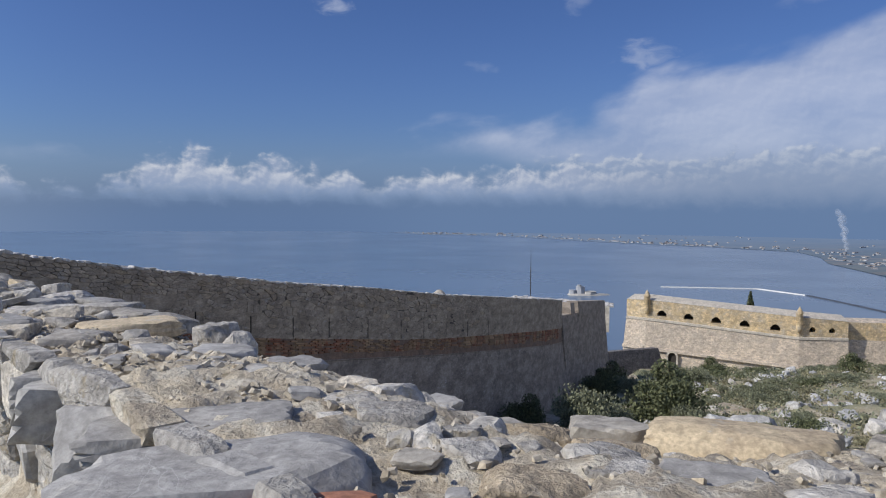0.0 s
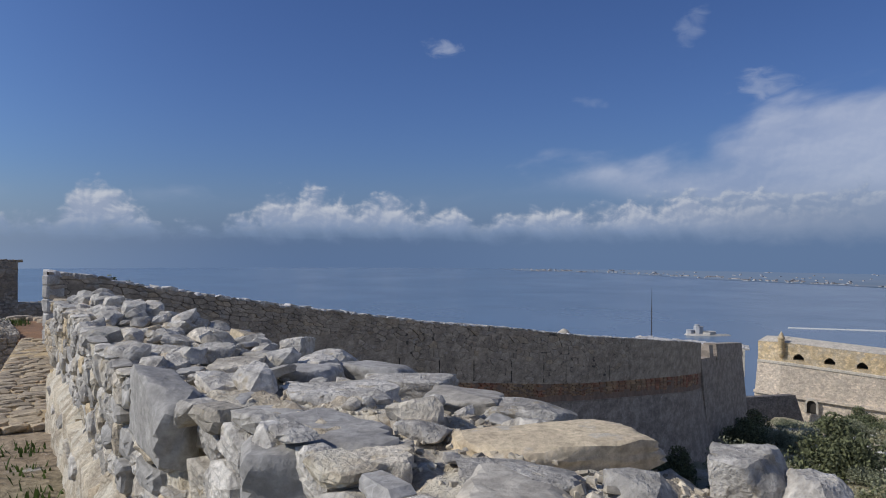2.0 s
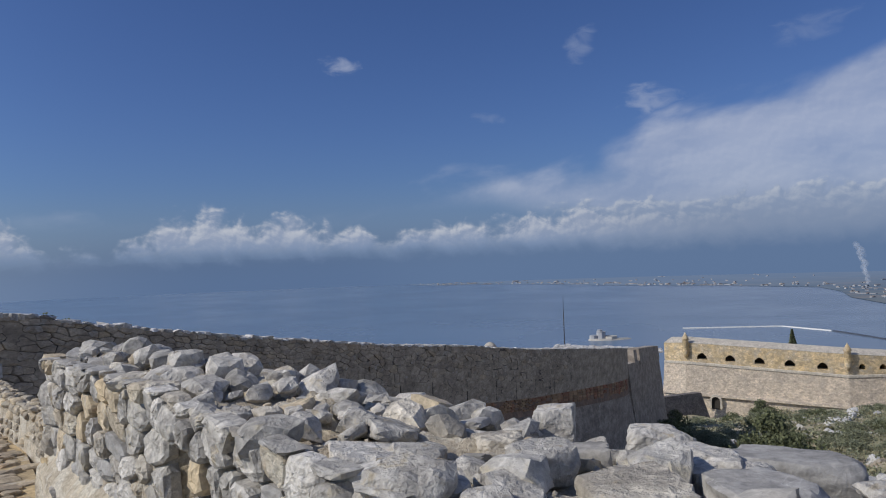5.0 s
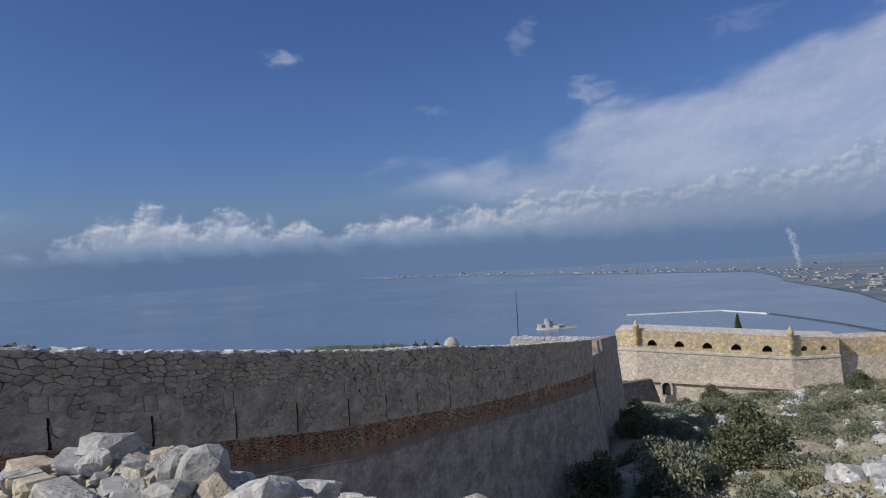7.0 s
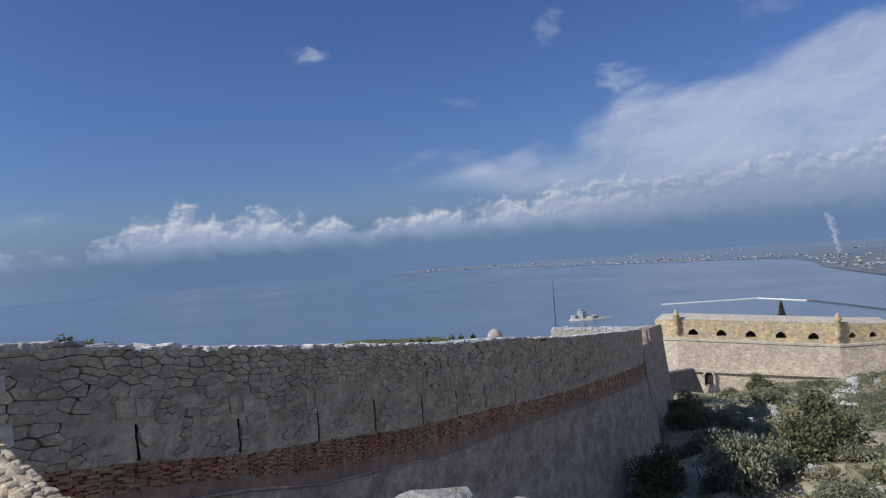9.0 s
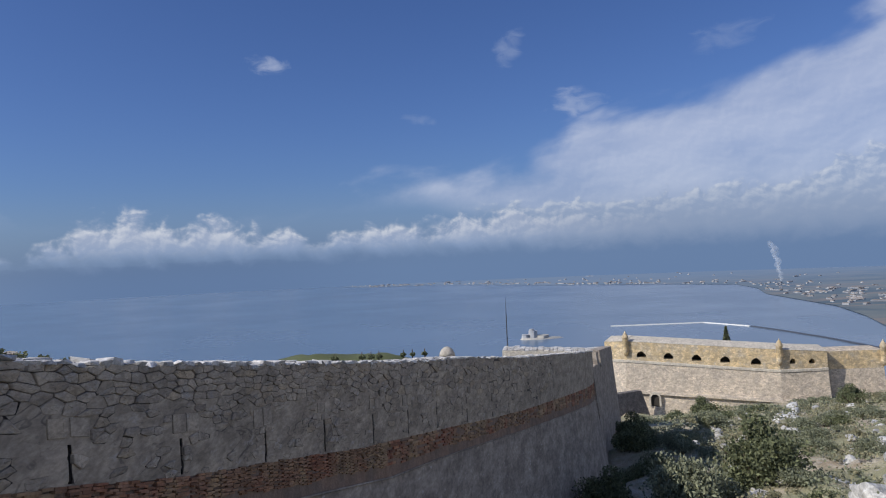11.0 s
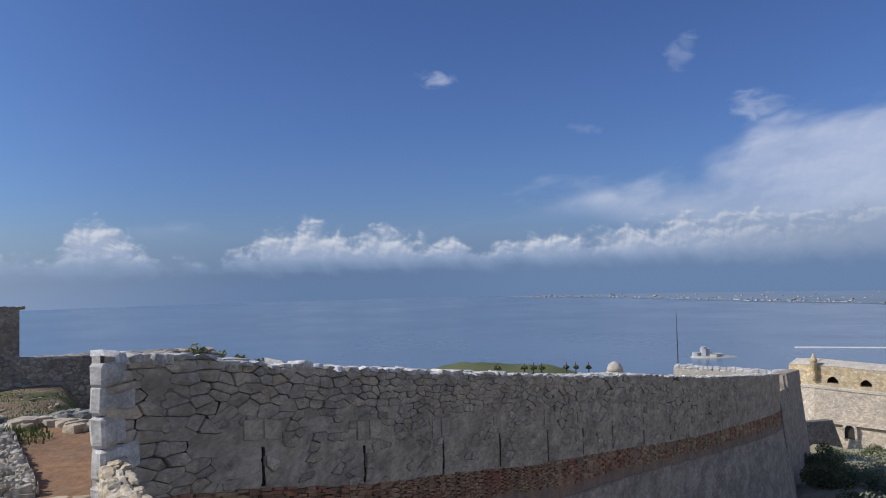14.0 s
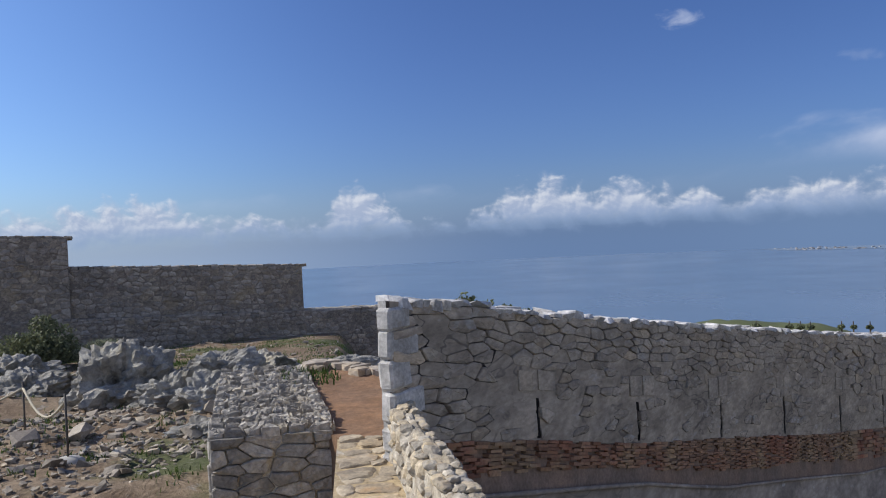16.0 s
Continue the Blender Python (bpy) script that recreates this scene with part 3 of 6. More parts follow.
def rubble_cells(u0, u1, v0, v1, w_, h, r, gaps=(), grow=None):
    """Interlocking random rubble over a rectangle; gaps are rectangles kept free. Returns polygons in u, v."""
    k = h / w_ * 1.1
    sites, grid = [], {}
    v = v0 + h * 0.4
    while v < v1 + h:
        u = u0 + r.uniform(0.1, 0.9) * w_
        while u < u1:
            g = grow(u) if grow else 1.0
            if r.random() < 1.0 / g:
                s = (u * k, v + r.uniform(-0.36, 0.36) * h)
                if not any(a <= u <= b and c <= s[1] <= d for a, b, c, d in gaps):
                    sites.append(s)
                    grid.setdefault((int(s[0] // (2 * h)), int(s[1] // (2 * h))), []).append(s)
            u += w_ * r.uniform(0.5, 1.5) * (g ** 0.5)
        v += h * r.uniform(0.75, 1.25)
    cells = []
    for x, y in sites:
        poly = [(x - 3 * h, y - 2 * h), (x + 3 * h, y - 2 * h), (x + 3 * h, y + 2 * h), (x - 3 * h, y + 2 * h)]
        gx, gy = int(x // (2 * h)), int(y // (2 * h))
        for i in range(gx - 2, gx + 3):
            for j in range(gy - 2, gy + 3):
                for a, b in grid.get((i, j), ()):
                    nx, ny = a - x, b - y
                    if (nx or ny) and poly:
                        poly = clip_half(poly, nx, ny, (a * a + b * b - x * x - y * y) / 2)
        for nx, ny, c in ((-1, 0, -u0 * k), (1, 0, u1 * k), (0, -1, -v0), (0, 1, v1)):
            poly = clip_half(poly, nx, ny, c)
        for a, b, c, d in gaps:
            if x > (a - 0.9) * k and x < (b + 0.9) * k:
                side = max(((a * k - x) , 0), ((x - b * k), 1), ((c - y), 2), ((y - d), 3))[1]
                poly = clip_half(poly, *((1, 0, a * k), (-1, 0, -b * k), (0, 1, c), (0, -1, -d))[side])
        if len(poly) >= 3:
            cells.append([(px / k, py) for px, py in poly])
    return cells


def cell_stone(poly, at, r, gap=0.006, out=0.0, bulge=0.01, depth=0.05, edge=0.018, rag=0.004, tilt=0.0, cut=(0.12, 0.26)):
    """One stone with worn edges from a polygon; at(u, v, out) gives the place in the world."""
    cu, cv = sum(p[0] for p in poly) / len(poly), sum(p[1] for p in poly) / len(poly)
    size = max(math.hypot(p[0] - cu, p[1] - cv) for p in poly)
    ring = []
    for a, b in zip(poly, poly[1:] + poly[:1]):
        if math.hypot(b[0] - a[0], b[1] - a[1]) > size * 0.16:
            f = r.uniform(*cut)
            ring += [(a[0] + (b[0] - a[0]) * f, a[1] + (b[1] - a[1]) * f), (b[0] + (a[0] - b[0]) * f, b[1] + (a[1] - b[1]) * f)]
    if len(ring) < 4 or size < gap * 3:
        return None
    tu, tv = r.uniform(-tilt, tilt), r.uniform(-tilt, tilt)

    def inset(p, g):
        dd = math.hypot(p[0] - cu, p[1] - cv)
        s = max(0.25, 1 - g / max(dd, 1e-4))
        return cu + (p[0] - cu) * s, cv + (p[1] - cv) * s

    vs, m = [], len(ring)
    for g, o, j in ((gap, -depth, 0.0), (gap, out - edge * 0.7, rag), (gap + edge, out + bulge * 0.4, rag), (gap + edge + (size - edge) * 0.45, out + bulge, rag)):
        for p in ring:
            q = inset(p, g)
            lean = 0.0 if o == -depth else tu * (q[0] - cu) + tv * (q[1] - cv)
            vs.append(at(q[0], q[1], o + lean + r.uniform(-j, j)))
    fs = [(k * m + i, k * m + (i + 1) % m, (k + 1) * m + (i + 1) % m, (k + 1) * m + i) for k in range(3) for i in range(m)]
    fs.append(tuple(3 * m + i for i in range(m)))
    return vs, fs


def lay_stones(cells, at, r, root, material, joined, label, limit=0, near=None, **kw):
    """The first stones as parts of their own, the rest joined."""
    h, count = Heap(), 0
    for poly in cells:
        st = cell_stone(poly, at, r, **{**kw, "out": kw.get("out", 0.0) + r.uniform(-1, 1) * kw.get("rag", 0.004) * 2})
        if not st:
            continue
        if count < limit and (near is None or near(poly)):
            sheet("stone", st[0], st[1], material, root)
            count += 1
        else:
            o = len(h.v)
            h.v += st[0]
            h.f += [[i + o for i in f] for f in st[1]]
    if h.v:
        h.done("stones", joined, root, label)


UP = Vector((0, 0, 1))

# ---- plan ----
# near rubble wall beside the path: inner top edge from NEAR_A to NEAR_B
NEAR_A, NEAR_B = Vector((2.40, -1.49, 0)), Vector((-6.27, 7.64, 0))
NEAR_D = (NEAR_B - NEAR_A).normalized()
NEAR_N = Vector((NEAR_D.y, -NEAR_D.x, 0))
NEAR_L = (NEAR_B - NEAR_A).length
# long wall: face, top edge, brick band, string course, by y
LW_Y = (11.3, 17.5, 31.5, 67.0)
LW_X = (-9.3, -8.2, -3.4, 11.3)
LW_START = 11.5
LW_CO = np.polyfit(LW_Y, LW_X, 3)
LW_TOP = ((11.3, 16, 20.5, 25, 31.3, 39, 51, 56, 67, 94), (1.22, 0.47, -0.2, -0.9, -1.75, -2.94, -4.56, -5.2, -6.7, -9.9))
LW_BAND = ((11.3, 13.3, 15.5, 18, 23, 34, 39, 67), (0.22, -0.25, -0.85, -1.42, -2.54, -4.55, -5.38, -9.3))
LW_STRING = ((11.3, 12.2, 15.7, 18, 24.5, 38.6, 60, 67), (-0.15, -0.4, -1.35, -2.1, -3.7, -6.2, -9.6, -10.6))
CORNER_N, CORNER_F = Vector((11.3, 67.0, 0)), Vector((21.6, 94.5, 0))


def lw_face(y, out=0.0, z=0.0):
    x = float(np.polyval(LW_CO, y))
    s = float(np.polyval(np.polyder(LW_CO), y))
    d = Vector((s, 1, 0)).normalized()
    n = Vector((d.y, -d.x, 0))
    return Vector((x, y, z)) + n * out, d, n


def lw_top(y):
    return float(np.interp(y, *LW_TOP)) + 0.035 * noise.noise(Vector((y * 1.7, 0, 0)))


def lw_band(y):
    return float(np.interp(y, *LW_BAND))


def lw_string(y):
    return float(np.interp(y, *LW_STRING))


WALK_C = (Vector((-6.35, 7.05, 0)), Vector((-8.72, 10.30, 0)), Vector((-9.85, 11.9, 0)))
PATH_PTS = [Vector(p) for p in ((3.5, -3.6, 0), (0, 0, 0), (-3.3, 2.65, 0), (-5.1, 5.4, 0), (-6.5, 7.2, 0))]
SPLIT = [NEAR_A + NEAR_N * 0.75 - NEAR_D * 60, NEAR_A + NEAR_N * 0.75, NEAR_B + NEAR_N * 0.6] + \
        [lw_face(y, -0.45)[0] for y in (11.6, 17.5, 24, 31.5, 45, 67)] + [CORNER_F + Vector((-0.5, 0, 0)), Vector((20, 140, 0)), Vector((20, 900, 0))]


def line_side(pts, x, y):
    """Distance to a line of points, and on which side (positive: to its right)."""
    best, side = 1e9, 1.0
    for a, b in zip(pts[:-1], pts[1:]):
        ex, ey = b.x - a.x, b.y - a.y
        t = min(1.0, max(0.0, ((x - a.x) * ex + (y - a.y) * ey) / (ex * ex + ey * ey)))
        px, py = x - a.x - t * ex, y - a.y - t * ey
        d = math.hypot(px, py)
        if d < best:
            best, side = d, (1.0 if ex * (y - a.y) - ey * (x - a.x) < 0 else -1.0)
    return best * side


def nz(x, y, s, o=0.0):
    return noise.fractal(Vector((x * s, y * s, o)), 0.6, 2.0, 5)


def outer_height(x, y):
    r = math.hypot(x, y)
    z = -2.7 + 0.044 * min(x, 160) - 0.2155 * y
    z += nz(x, y, 0.09, 3) * smooth01(4, 30, r) * 1.3 + nz(x, y, 0.5, 5) * 0.22
    far = max(0.0, y - 180) * 0.55 + max(0.0, x - 130) * 0.4
    z -= far
    if y < -20:
        z += (y + 20) * 0.3
    return max(z, -150.0)


def inner_height(x, y):
    d = abs(line_side(PATH_PTS, x, y))
    flat = smooth01(2.6, 1.7, d) if y < 7.6 else smooth01(1.2, 0.5, math.hypot(x + 6.4, y - 7.2))
    rx, ry = x + 6.65, y - 7.4
    r = math.hypot(rx, ry)
    az_ = math.degrees(math.atan2(rx, ry))
    low = -0.95 - 0.062 * max(0.0, r - 8) + nz(x, y, 0.35, 8) * 0.18 * smooth01(3, 8, r) + nz(x, y, 1.6, 2) * 0.05
    low += 1.0 * smooth01(-55, -75, az_) * smooth01(10, 26, r) * (1 if ry > 0 else 0)
    drop = smooth01(-37, -31, az_) * smooth01(7.2, 9.0, r) * (0.9 + 0.22 * max(0.0, r - 9)) if -37 < az_ < 100 and ry > 0 else 0.0
    beyond = 0.45 * max(0.0, r - 46)
    z = low - drop - beyond
    return max(-150.0, z * (1 - flat) + flat * (0.0 + 0.02 * nz(x, y, 2.0, 1)))


def ground_height(x, y):
    s = line_side(SPLIT, x, y)
    k = smooth01(-0.30, 0.30, s)
    a = inner_height(x, y) if k < 1 else 0.0
    b = outer_height(x, y) if k > 0 else 0.0
    return a * (1 - k) + b * k


def spaced(lo, hi, fine_lo, fine_hi, step, grow):
    out, v, s = [], fine_lo, step
    while v < fine_hi:
        out.append(v)
        v += step
    while v < hi:
        out.append(v)
        s *= grow
        v += s
    out.append(hi)
    v, s = fine_lo, step
    while v > lo:
        s *= grow
        v -= s
        out.append(max(v, lo))
    return sorted(set(out))


def build_ground():
    xs = spaced(-900, 1400, -14, 4, 0.22, 1.045)
    ys = spaced(-700, 1200, -3, 15, 0.22, 1.045)
    verts = [(x, y, ground_height(x, y)) for y in ys for x in xs]
    nx = len(xs)
    faces = [(j * nx + i, j * nx + i + 1, (j + 1) * nx + i + 1, (j + 1) * nx + i) for j in range(len(ys) - 1) for i in range(nx - 1)]
    return sheet("ground", verts, faces, GROUND, None, "stony hillside ground with dry soil, gravel and sparse grass", True, "structure", "ground")


ground = build_ground()


def build_sea():
    ring = [(4900 * math.cos(a * math.pi / 48), 4900 * math.sin(a * math.pi / 48), -140.0) for a in range(96)]
    return sheet("water", ring, [tuple(range(96))], SEA, None, "calm hazy blue bay under a cloudy sky", False, "structure", "sea")


build_sea()


def build_far_shore():
    # coast line of the opposite plain, from the tip in the west round to the near beach
    coast = [(-330, 4720), (-130, 4330), (120, 4290), (300, 4180), (560, 3800), (760, 3440), (960, 3200), (1140, 3020), (1340, 2680),
             (1250, 2350), (1120, 2060), (1060, 1800), (1000, 1540), (900, 1300), (815, 1130), (900, 900)]
    back = [(4300, 900), (4300, 2000), (3600, 3300), (2200, 4350), (900, 4800), (-330, 4790)]
    v = [(x, y, -138.5) for x, y in coast + back]
    sheet("backdrop", v, [tuple(range(len(v)))], FARLAND, None, "low coastal plain across the bay, haze put into its colour", False, "structure", "far shore")
    r = random.Random(3)
    hw, hr = Heap(), Heap()
    for k in range(340):
        i = r.randrange(0, 12)
        a, b = Vector((*coast[i], 0)), Vector((*coast[i + 1], 0))
        p = a.lerp(b, r.random())
        inland = Vector((b.y - a.y, a.x - b.x, 0)).normalized() * -1
        p = p + inland * (20 + abs(r.gauss(0, 1)) * (140 if k % 3 else 650))
        if p.length > 4750:
            continue
        w_, l_, h_ = r.uniform(5, 11), r.uniform(8, 70 if k % 5 == 0 else 16), r.uniform(2.0, 4)
        hw.block(900 + k % 3, (p.x, p.y, -138.5 + h_ / 2), Matrix.Rotation(r.uniform(0, 3), 3, "Z"), (l_, w_, h_), 8, 1.0, 0.0)
        hr.block(900, (p.x, p.y, -138.5 + h_ + 0.8), Matrix.Rotation(r.uniform(0, 3), 3, "Z"), (l_ * 0.8, w_ * 0.8, 1.6), 8, 1.0, 0.0)
    hw.done("far_buildings", WHITE, None, "scattered pale buildings and sheds along the far shore", "stuff", "buildings")
    hr.done("far_roofs", ROOF, None, "small tiled roofs of the far shore buildings", "stuff", "roofs")


build_far_shore()


def ribbon(name, pts, width, height, material, label, category):
    v, f = [], []
    for i, p in enumerate(pts):
        p = Vector(p)
        a = (Vector(pts[min(i + 1, len(pts) - 1)]) - Vector(pts[max(i - 1, 0)])).normalized()
        n = Vector((a.y, -a.x, 0)) * width / 2
        v += [p - n, p + n, p + n * 0.8 + UP * height, p - n * 0.8 + UP * height]
    for i in range(len(pts) - 1):
        o = i * 4
        f += [(o + 1, o + 5, o + 6, o + 2), (o + 2, o + 6, o + 7, o + 3), (o + 3, o + 7, o + 4, o)]
    f += [(0, 1, 2, 3), (len(v) - 1, len(v) - 2, len(v) - 3, len(v) - 4)]
    return sheet(name, v, f, material, None, label, False, "", category)


ribbon("breakwater", [(420, 1363, -140), (510, 1352, -140), (597, 1341, -140), (637, 1240, -140)], 5.0, 1.6, BOOM,
       "long thin pale breakwater line on the water", "breakwater")
ribbon("breakwater", [(638, 1235, -140), (645, 1140, -140), (648, 1043, -140), (640, 900, -140)], 6.0, 1.6, MOLE_DARK,
       "dark continuation of the breakwater towards the town", "breakwater")


# ---- near rubble wall ----
def near_top(u, v):
    """Height of the wall's core; v from the inner edge 0 to the outer edge 1."""
    o = v * near_thick(u)
    k = smooth01(6.2, 5.0, u) * (0.3 + 0.7 * smooth01(3.2, 4.8, u))
    fallen = min(0.37, 0.38 * max(0.0, o - 0.75)) * k
    end = smooth01(NEAR_L - 2.4, NEAR_L - 1.2, u)
    worn = (0.10 * (1 - k) + 0.05 * end) * smooth01(0.45, 1.0, v)
    return 1.045 + 0.02 * math.sin(u * 1.3) + 0.03 * nz(u, v, 0.9, 4) - fallen - worn + 0.07 * end * smooth01(0.15, 0.45, v)


def near_thick(u):
    return 0.64 + 0.44 * smooth01(11.7, 10.0, u) + 1.15 * smooth01(5.6, 4.3, u)


def near_bow(u):
    """How far the wall bows towards the path."""
    return 0.17 * math.exp(-((u - 8.7) / 2.2) ** 2)


NICHE_U, SLAB_U = (Vector((-4.70, 5.85, 0)) - NEAR_A).dot(NEAR_D), (Vector((-3.12, 4.1, 0)) - NEAR_A).dot(NEAR_D)


def near_point(u, off, z):
    return NEAR_A + NEAR_D * u + NEAR_N * (off - near_bow(u)) + UP * z


def build_near_wall():
    root = thing("rubble_wall", near_point(NEAR_L / 2, 0.5, 0), "low ruined wall of pale limestone rubble with an uneven top",
                 "wall", "", "structure")
    nu = int(NEAR_L / 0.032)
    prof = [("in", k / 14) for k in range(15)] + [("top", k / 44) for k in range(1, 45)] + [("out", k / 10) for k in range(1, 11)]
    v = []
    for i in range(nu + 1):
        u = NEAR_L * i / nu
        t = near_thick(u)
        for side, k in prof:
            if side == "in":
                z = -0.4 + (near_top(u, 0) + 0.36) * k
                ramp = 0.10 - 0.07 * (1 - k)
                off = ramp + 0.035 * nz(u, z, 2.5, 1)
                if abs(u - NICHE_U) < 0.19 and 0.48 < z < 0.92:
                    off += 0.42
                if abs(u - SLAB_U + 0.16) < 0.14 and 0.72 < z < 0.92:
                    off += 0.22
                if z < 0.42:
                    off -= 0.085
            elif side == "top":
                off = 0.10 + (t - 0.16) * k
                lump = noise.ridged_multi_fractal(Vector((u * 3.2, off * 3.2, 1.7)), 0.8, 2.1, 5, 0.9, 2.0)
                z = near_top(u, k) + 0.035 * nz(u, off, 3.0, 6) + 0.022 * nz(u, off, 10.0, 2) + 0.028 * (lump - 1.0) - 0.012
            else:
                off = t - 0.06 + 0.10 * k
                z = near_top(u, 1) - 0.04 - (near_top(u, 1) + 4.5) * k
            v.append(near_point(u, off, z))
    m = len(prof)
    f = [(i * m + j, (i + 1) * m + j, (i + 1) * m + j + 1, i * m + j + 1) for i in range(nu) for j in range(m - 1)]
    f += [tuple(range(m)), tuple(nu * m + j for j in range(m - 1, -1, -1))]
    sheet("core", v, f, MORTAR, root, "crumbling lime mortar and earth core", True)
    # ochre plastered foot of the inner face
    v, f = [], []
    for i in range(nu + 1):
        u = NEAR_L * i / nu
        top_z = 0.40 + 0.10 * nz(u, 0, 1.3, 7)
        for k in range(5):
            z = -0.35 + (top_z + 0.35) * k / 4
            v.append(near_point(u, -0.035 + 0.06 * k / 4 + 0.02 * nz(u, z, 3, 2), z))
        v.append(near_point(u, 0.2, top_z))
    f = [(i * 6 + j, (i + 1) * 6 + j, (i + 1) * 6 + j + 1, i * 6 + j + 1) for i in range(nu) for j in range(5)]
    sheet("plaster_foot", v, f, OCHRE_BASE, root, "ochre plaster along the foot of the wall")
    bank = [worn_stone("rubble_stone", 20 + k, LIME, False, 2 if k % 3 else 3, 40.0, 0.06) for k in range(22)]
    slabs = [worn_stone("flat_stone", 60 + k, SLAB_GREY if k % 2 == 0 else LIME, True, 3, 34.0, 0.04) for k in range(8)]
    och = [worn_stone("ochre_stone", 80 + k, OCHRE, True, 3, 14.0, 0.05) for k in range(4)]
    brown = [worn_stone("brown_stone", 90 + k, LIME_GREY, False, 2, 30.0, 0.06) for k in range(8)]
    r = random.Random(11)
    # inner face: tight rubble with deep joints, left open at the niche and the slab
    gaps = [(NICHE_U - 0.17, NICHE_U + 0.17, 0.48, 0.92), (SLAB_U - 0.24, SLAB_U + 0.30, 0.91, 1.2), (SLAB_U - 0.30, SLAB_U - 0.02, 0.72, 0.91)]
    cells = rubble_cells(2.2, 6.2, 0.42, 1.10, 0.34, 0.19, r, gaps) + rubble_cells(6.2, NEAR_L, 0.42, 1.10, 0.19, 0.125, r, gaps)
    for poly in cells:
        st = cell_stone(poly, lambda u, v, o: near_point(u, 0.05 - o + (0.03 - 0.05 * v), v + (near_top(u, 0) - 1.045)), r, gap=0.006, out=r.uniform(-0.02, 0.02),
                        bulge=r.uniform(0.002, 0.016), depth=0.08, edge=0.016, rag=0.007, tilt=0.16)
        if st:
            mt = r.choice((LIME, LIME, SLAB_GREY, LIME_GREY, LIME, LIME, LIME, LIME_GREY, MORTAR, OCHRE))
            top_row = min(p[0] for p in poly) < 6.4 and max(p[1] for p in poly) > 1.0
            sheet("stone", st[0], st[1], SLAB_GREY if top_row and mt is OCHRE else mt, root)
    # stones of the foot that show through the plaster
    for k in range(26):
        u = r.uniform(3.0, NEAR_L)
        put_block(r.choice(och + bank[:5]), "stone", root, near_point(u, 0.10, r.uniform(0.15, 0.42)), frame_of(NEAR_D, NEAR_N, 0.1, r),
                  (r.uniform(0.2, 0.36), 0.3, r.uniform(0.14, 0.22)))
    # the wall's end
    for k in range(9):
        o, zz = 0.12 + 0.27 * (k % 3), 0.30 + 0.27 * (k // 3)
        put_block(r.choice(bank), "stone", root, near_point(NEAR_L - 0.06, o + 0.04, zz), frame_of(NEAR_D, NEAR_N, 0.1, r),
                  (r.uniform(0.2, 0.28), 0.30, 0.28))
    put_block(och[0], "stone", root, near_point(NEAR_L - 0.08, 0.10, 1.05), frame_of(NEAR_D, NEAR_N, 0.05, r), (0.18, 0.16, 0.10))
    # big stones that stand out of the mortar: place, size and turn
    big_g = [worn_stone("grey_block", 300 + k, SLAB_GREY, True, 4, 40.0, 0.030) for k in range(6)]
    big_w = [worn_stone("pale_block", 310 + k, LIME, True, 4, 30.0, 0.045) for k in range(7)]
    big_o = [worn_stone("ochre_block", 320 + k, OCHRE, True, 4, 14.0, 0.04) for k in range(3)]
    big_b = [worn_stone("brown_block", 330 + k, BROWN_STONE, False, 4, 18.0, 0.07) for k in range(4)]
    grey_near = ((-0.53, 1.66, 0.985, 0.74, 0.42, 0.20, 0.3), (-1.06, 2.20, 0.86, 0.30, 0.30, 0.38, 0.5), (-1.47, 2.69, 0.95, 0.33, 0.34, 0.20, 0.5),
                 (-0.73, 2.05, 1.005, 0.62, 0.30, 0.10, 0.3), (0.72, 3.04, 0.66, 0.38, 0.28, 0.22, -0.2), (0.72, 1.84, 0.925, 0.32, 0.24, 0.12, -0.4),
                 (-0.99, 3.20, 1.0, 0.29, 0.25, 0.09, 0.3), (-0.80, 2.74, 0.99, 0.24, 0.24, 0.16, 0.3), (-1.78, 3.36, 1.01, 0.28, 0.31, 0.12, 0.4),
                 (-1.93, 3.20, 0.93, 0.43, 0.40, 0.20, 0.5), (-1.35, 2.58, 0.94, 0.41, 0.40, 0.22, 0.4), (-2.33, 3.62, 0.98, 0.42, 0.42, 0.22, 0.4))
    grey_far = ((-2.84, 4.98, 1.01, 0.27, 0.29, 0.12, 0.2), (-2.06, 4.66, 0.98, 0.34, 0.32, 0.12, -0.1), (-2.38, 3.80, 0.97, 0.46, 0.32, 0.22, 0.0),
                (-2.89, 4.19, 1.0, 0.23, 0.24, 0.16, 0.2), (-2.66, 4.07, 1.0, 0.28, 0.30, 0.15, 0.1), (-3.23, 5.29, 1.0, 0.17, 0.18, 0.17, -0.2),
                (-2.60, 5.33, 0.97, 0.39, 0.24, 0.13, -0.4))
    pale = ((-0.15, 2.20, 0.99, 0.26, 0.24, 0.13, 0.1), (0.05, 2.06, 0.98, 0.15, 0.13, 0.12, 0.0), (-0.28, 2.38, 0.985, 0.26, 0.2, 0.14, -0.2),
            (-2.13, 3.48, 1.01, 0.21, 0.23, 0.16, 0.3), (-1.77, 3.46, 1.02, 0.34, 0.22, 0.09, 0.0), (-1.19, 3.70, 0.97, 0.20, 0.21, 0.20, -0.3),
            (-1.05, 3.62, 0.95, 0.16, 0.17, 0.18, -0.3), (-2.51, 4.42, 1.03, 0.47, 0.37, 0.12, 0.3), (-2.35, 4.93, 0.99, 0.46, 0.30, 0.12, 0.0),
            (-1.78, 4.55, 0.97, 0.33, 0.29, 0.13, -0.3), (-3.17, 4.91, 1.03, 0.27, 0.29, 0.13, 0.3), (-1.66, 4.02, 0.96, 0.38, 0.23, 0.10, -0.4))
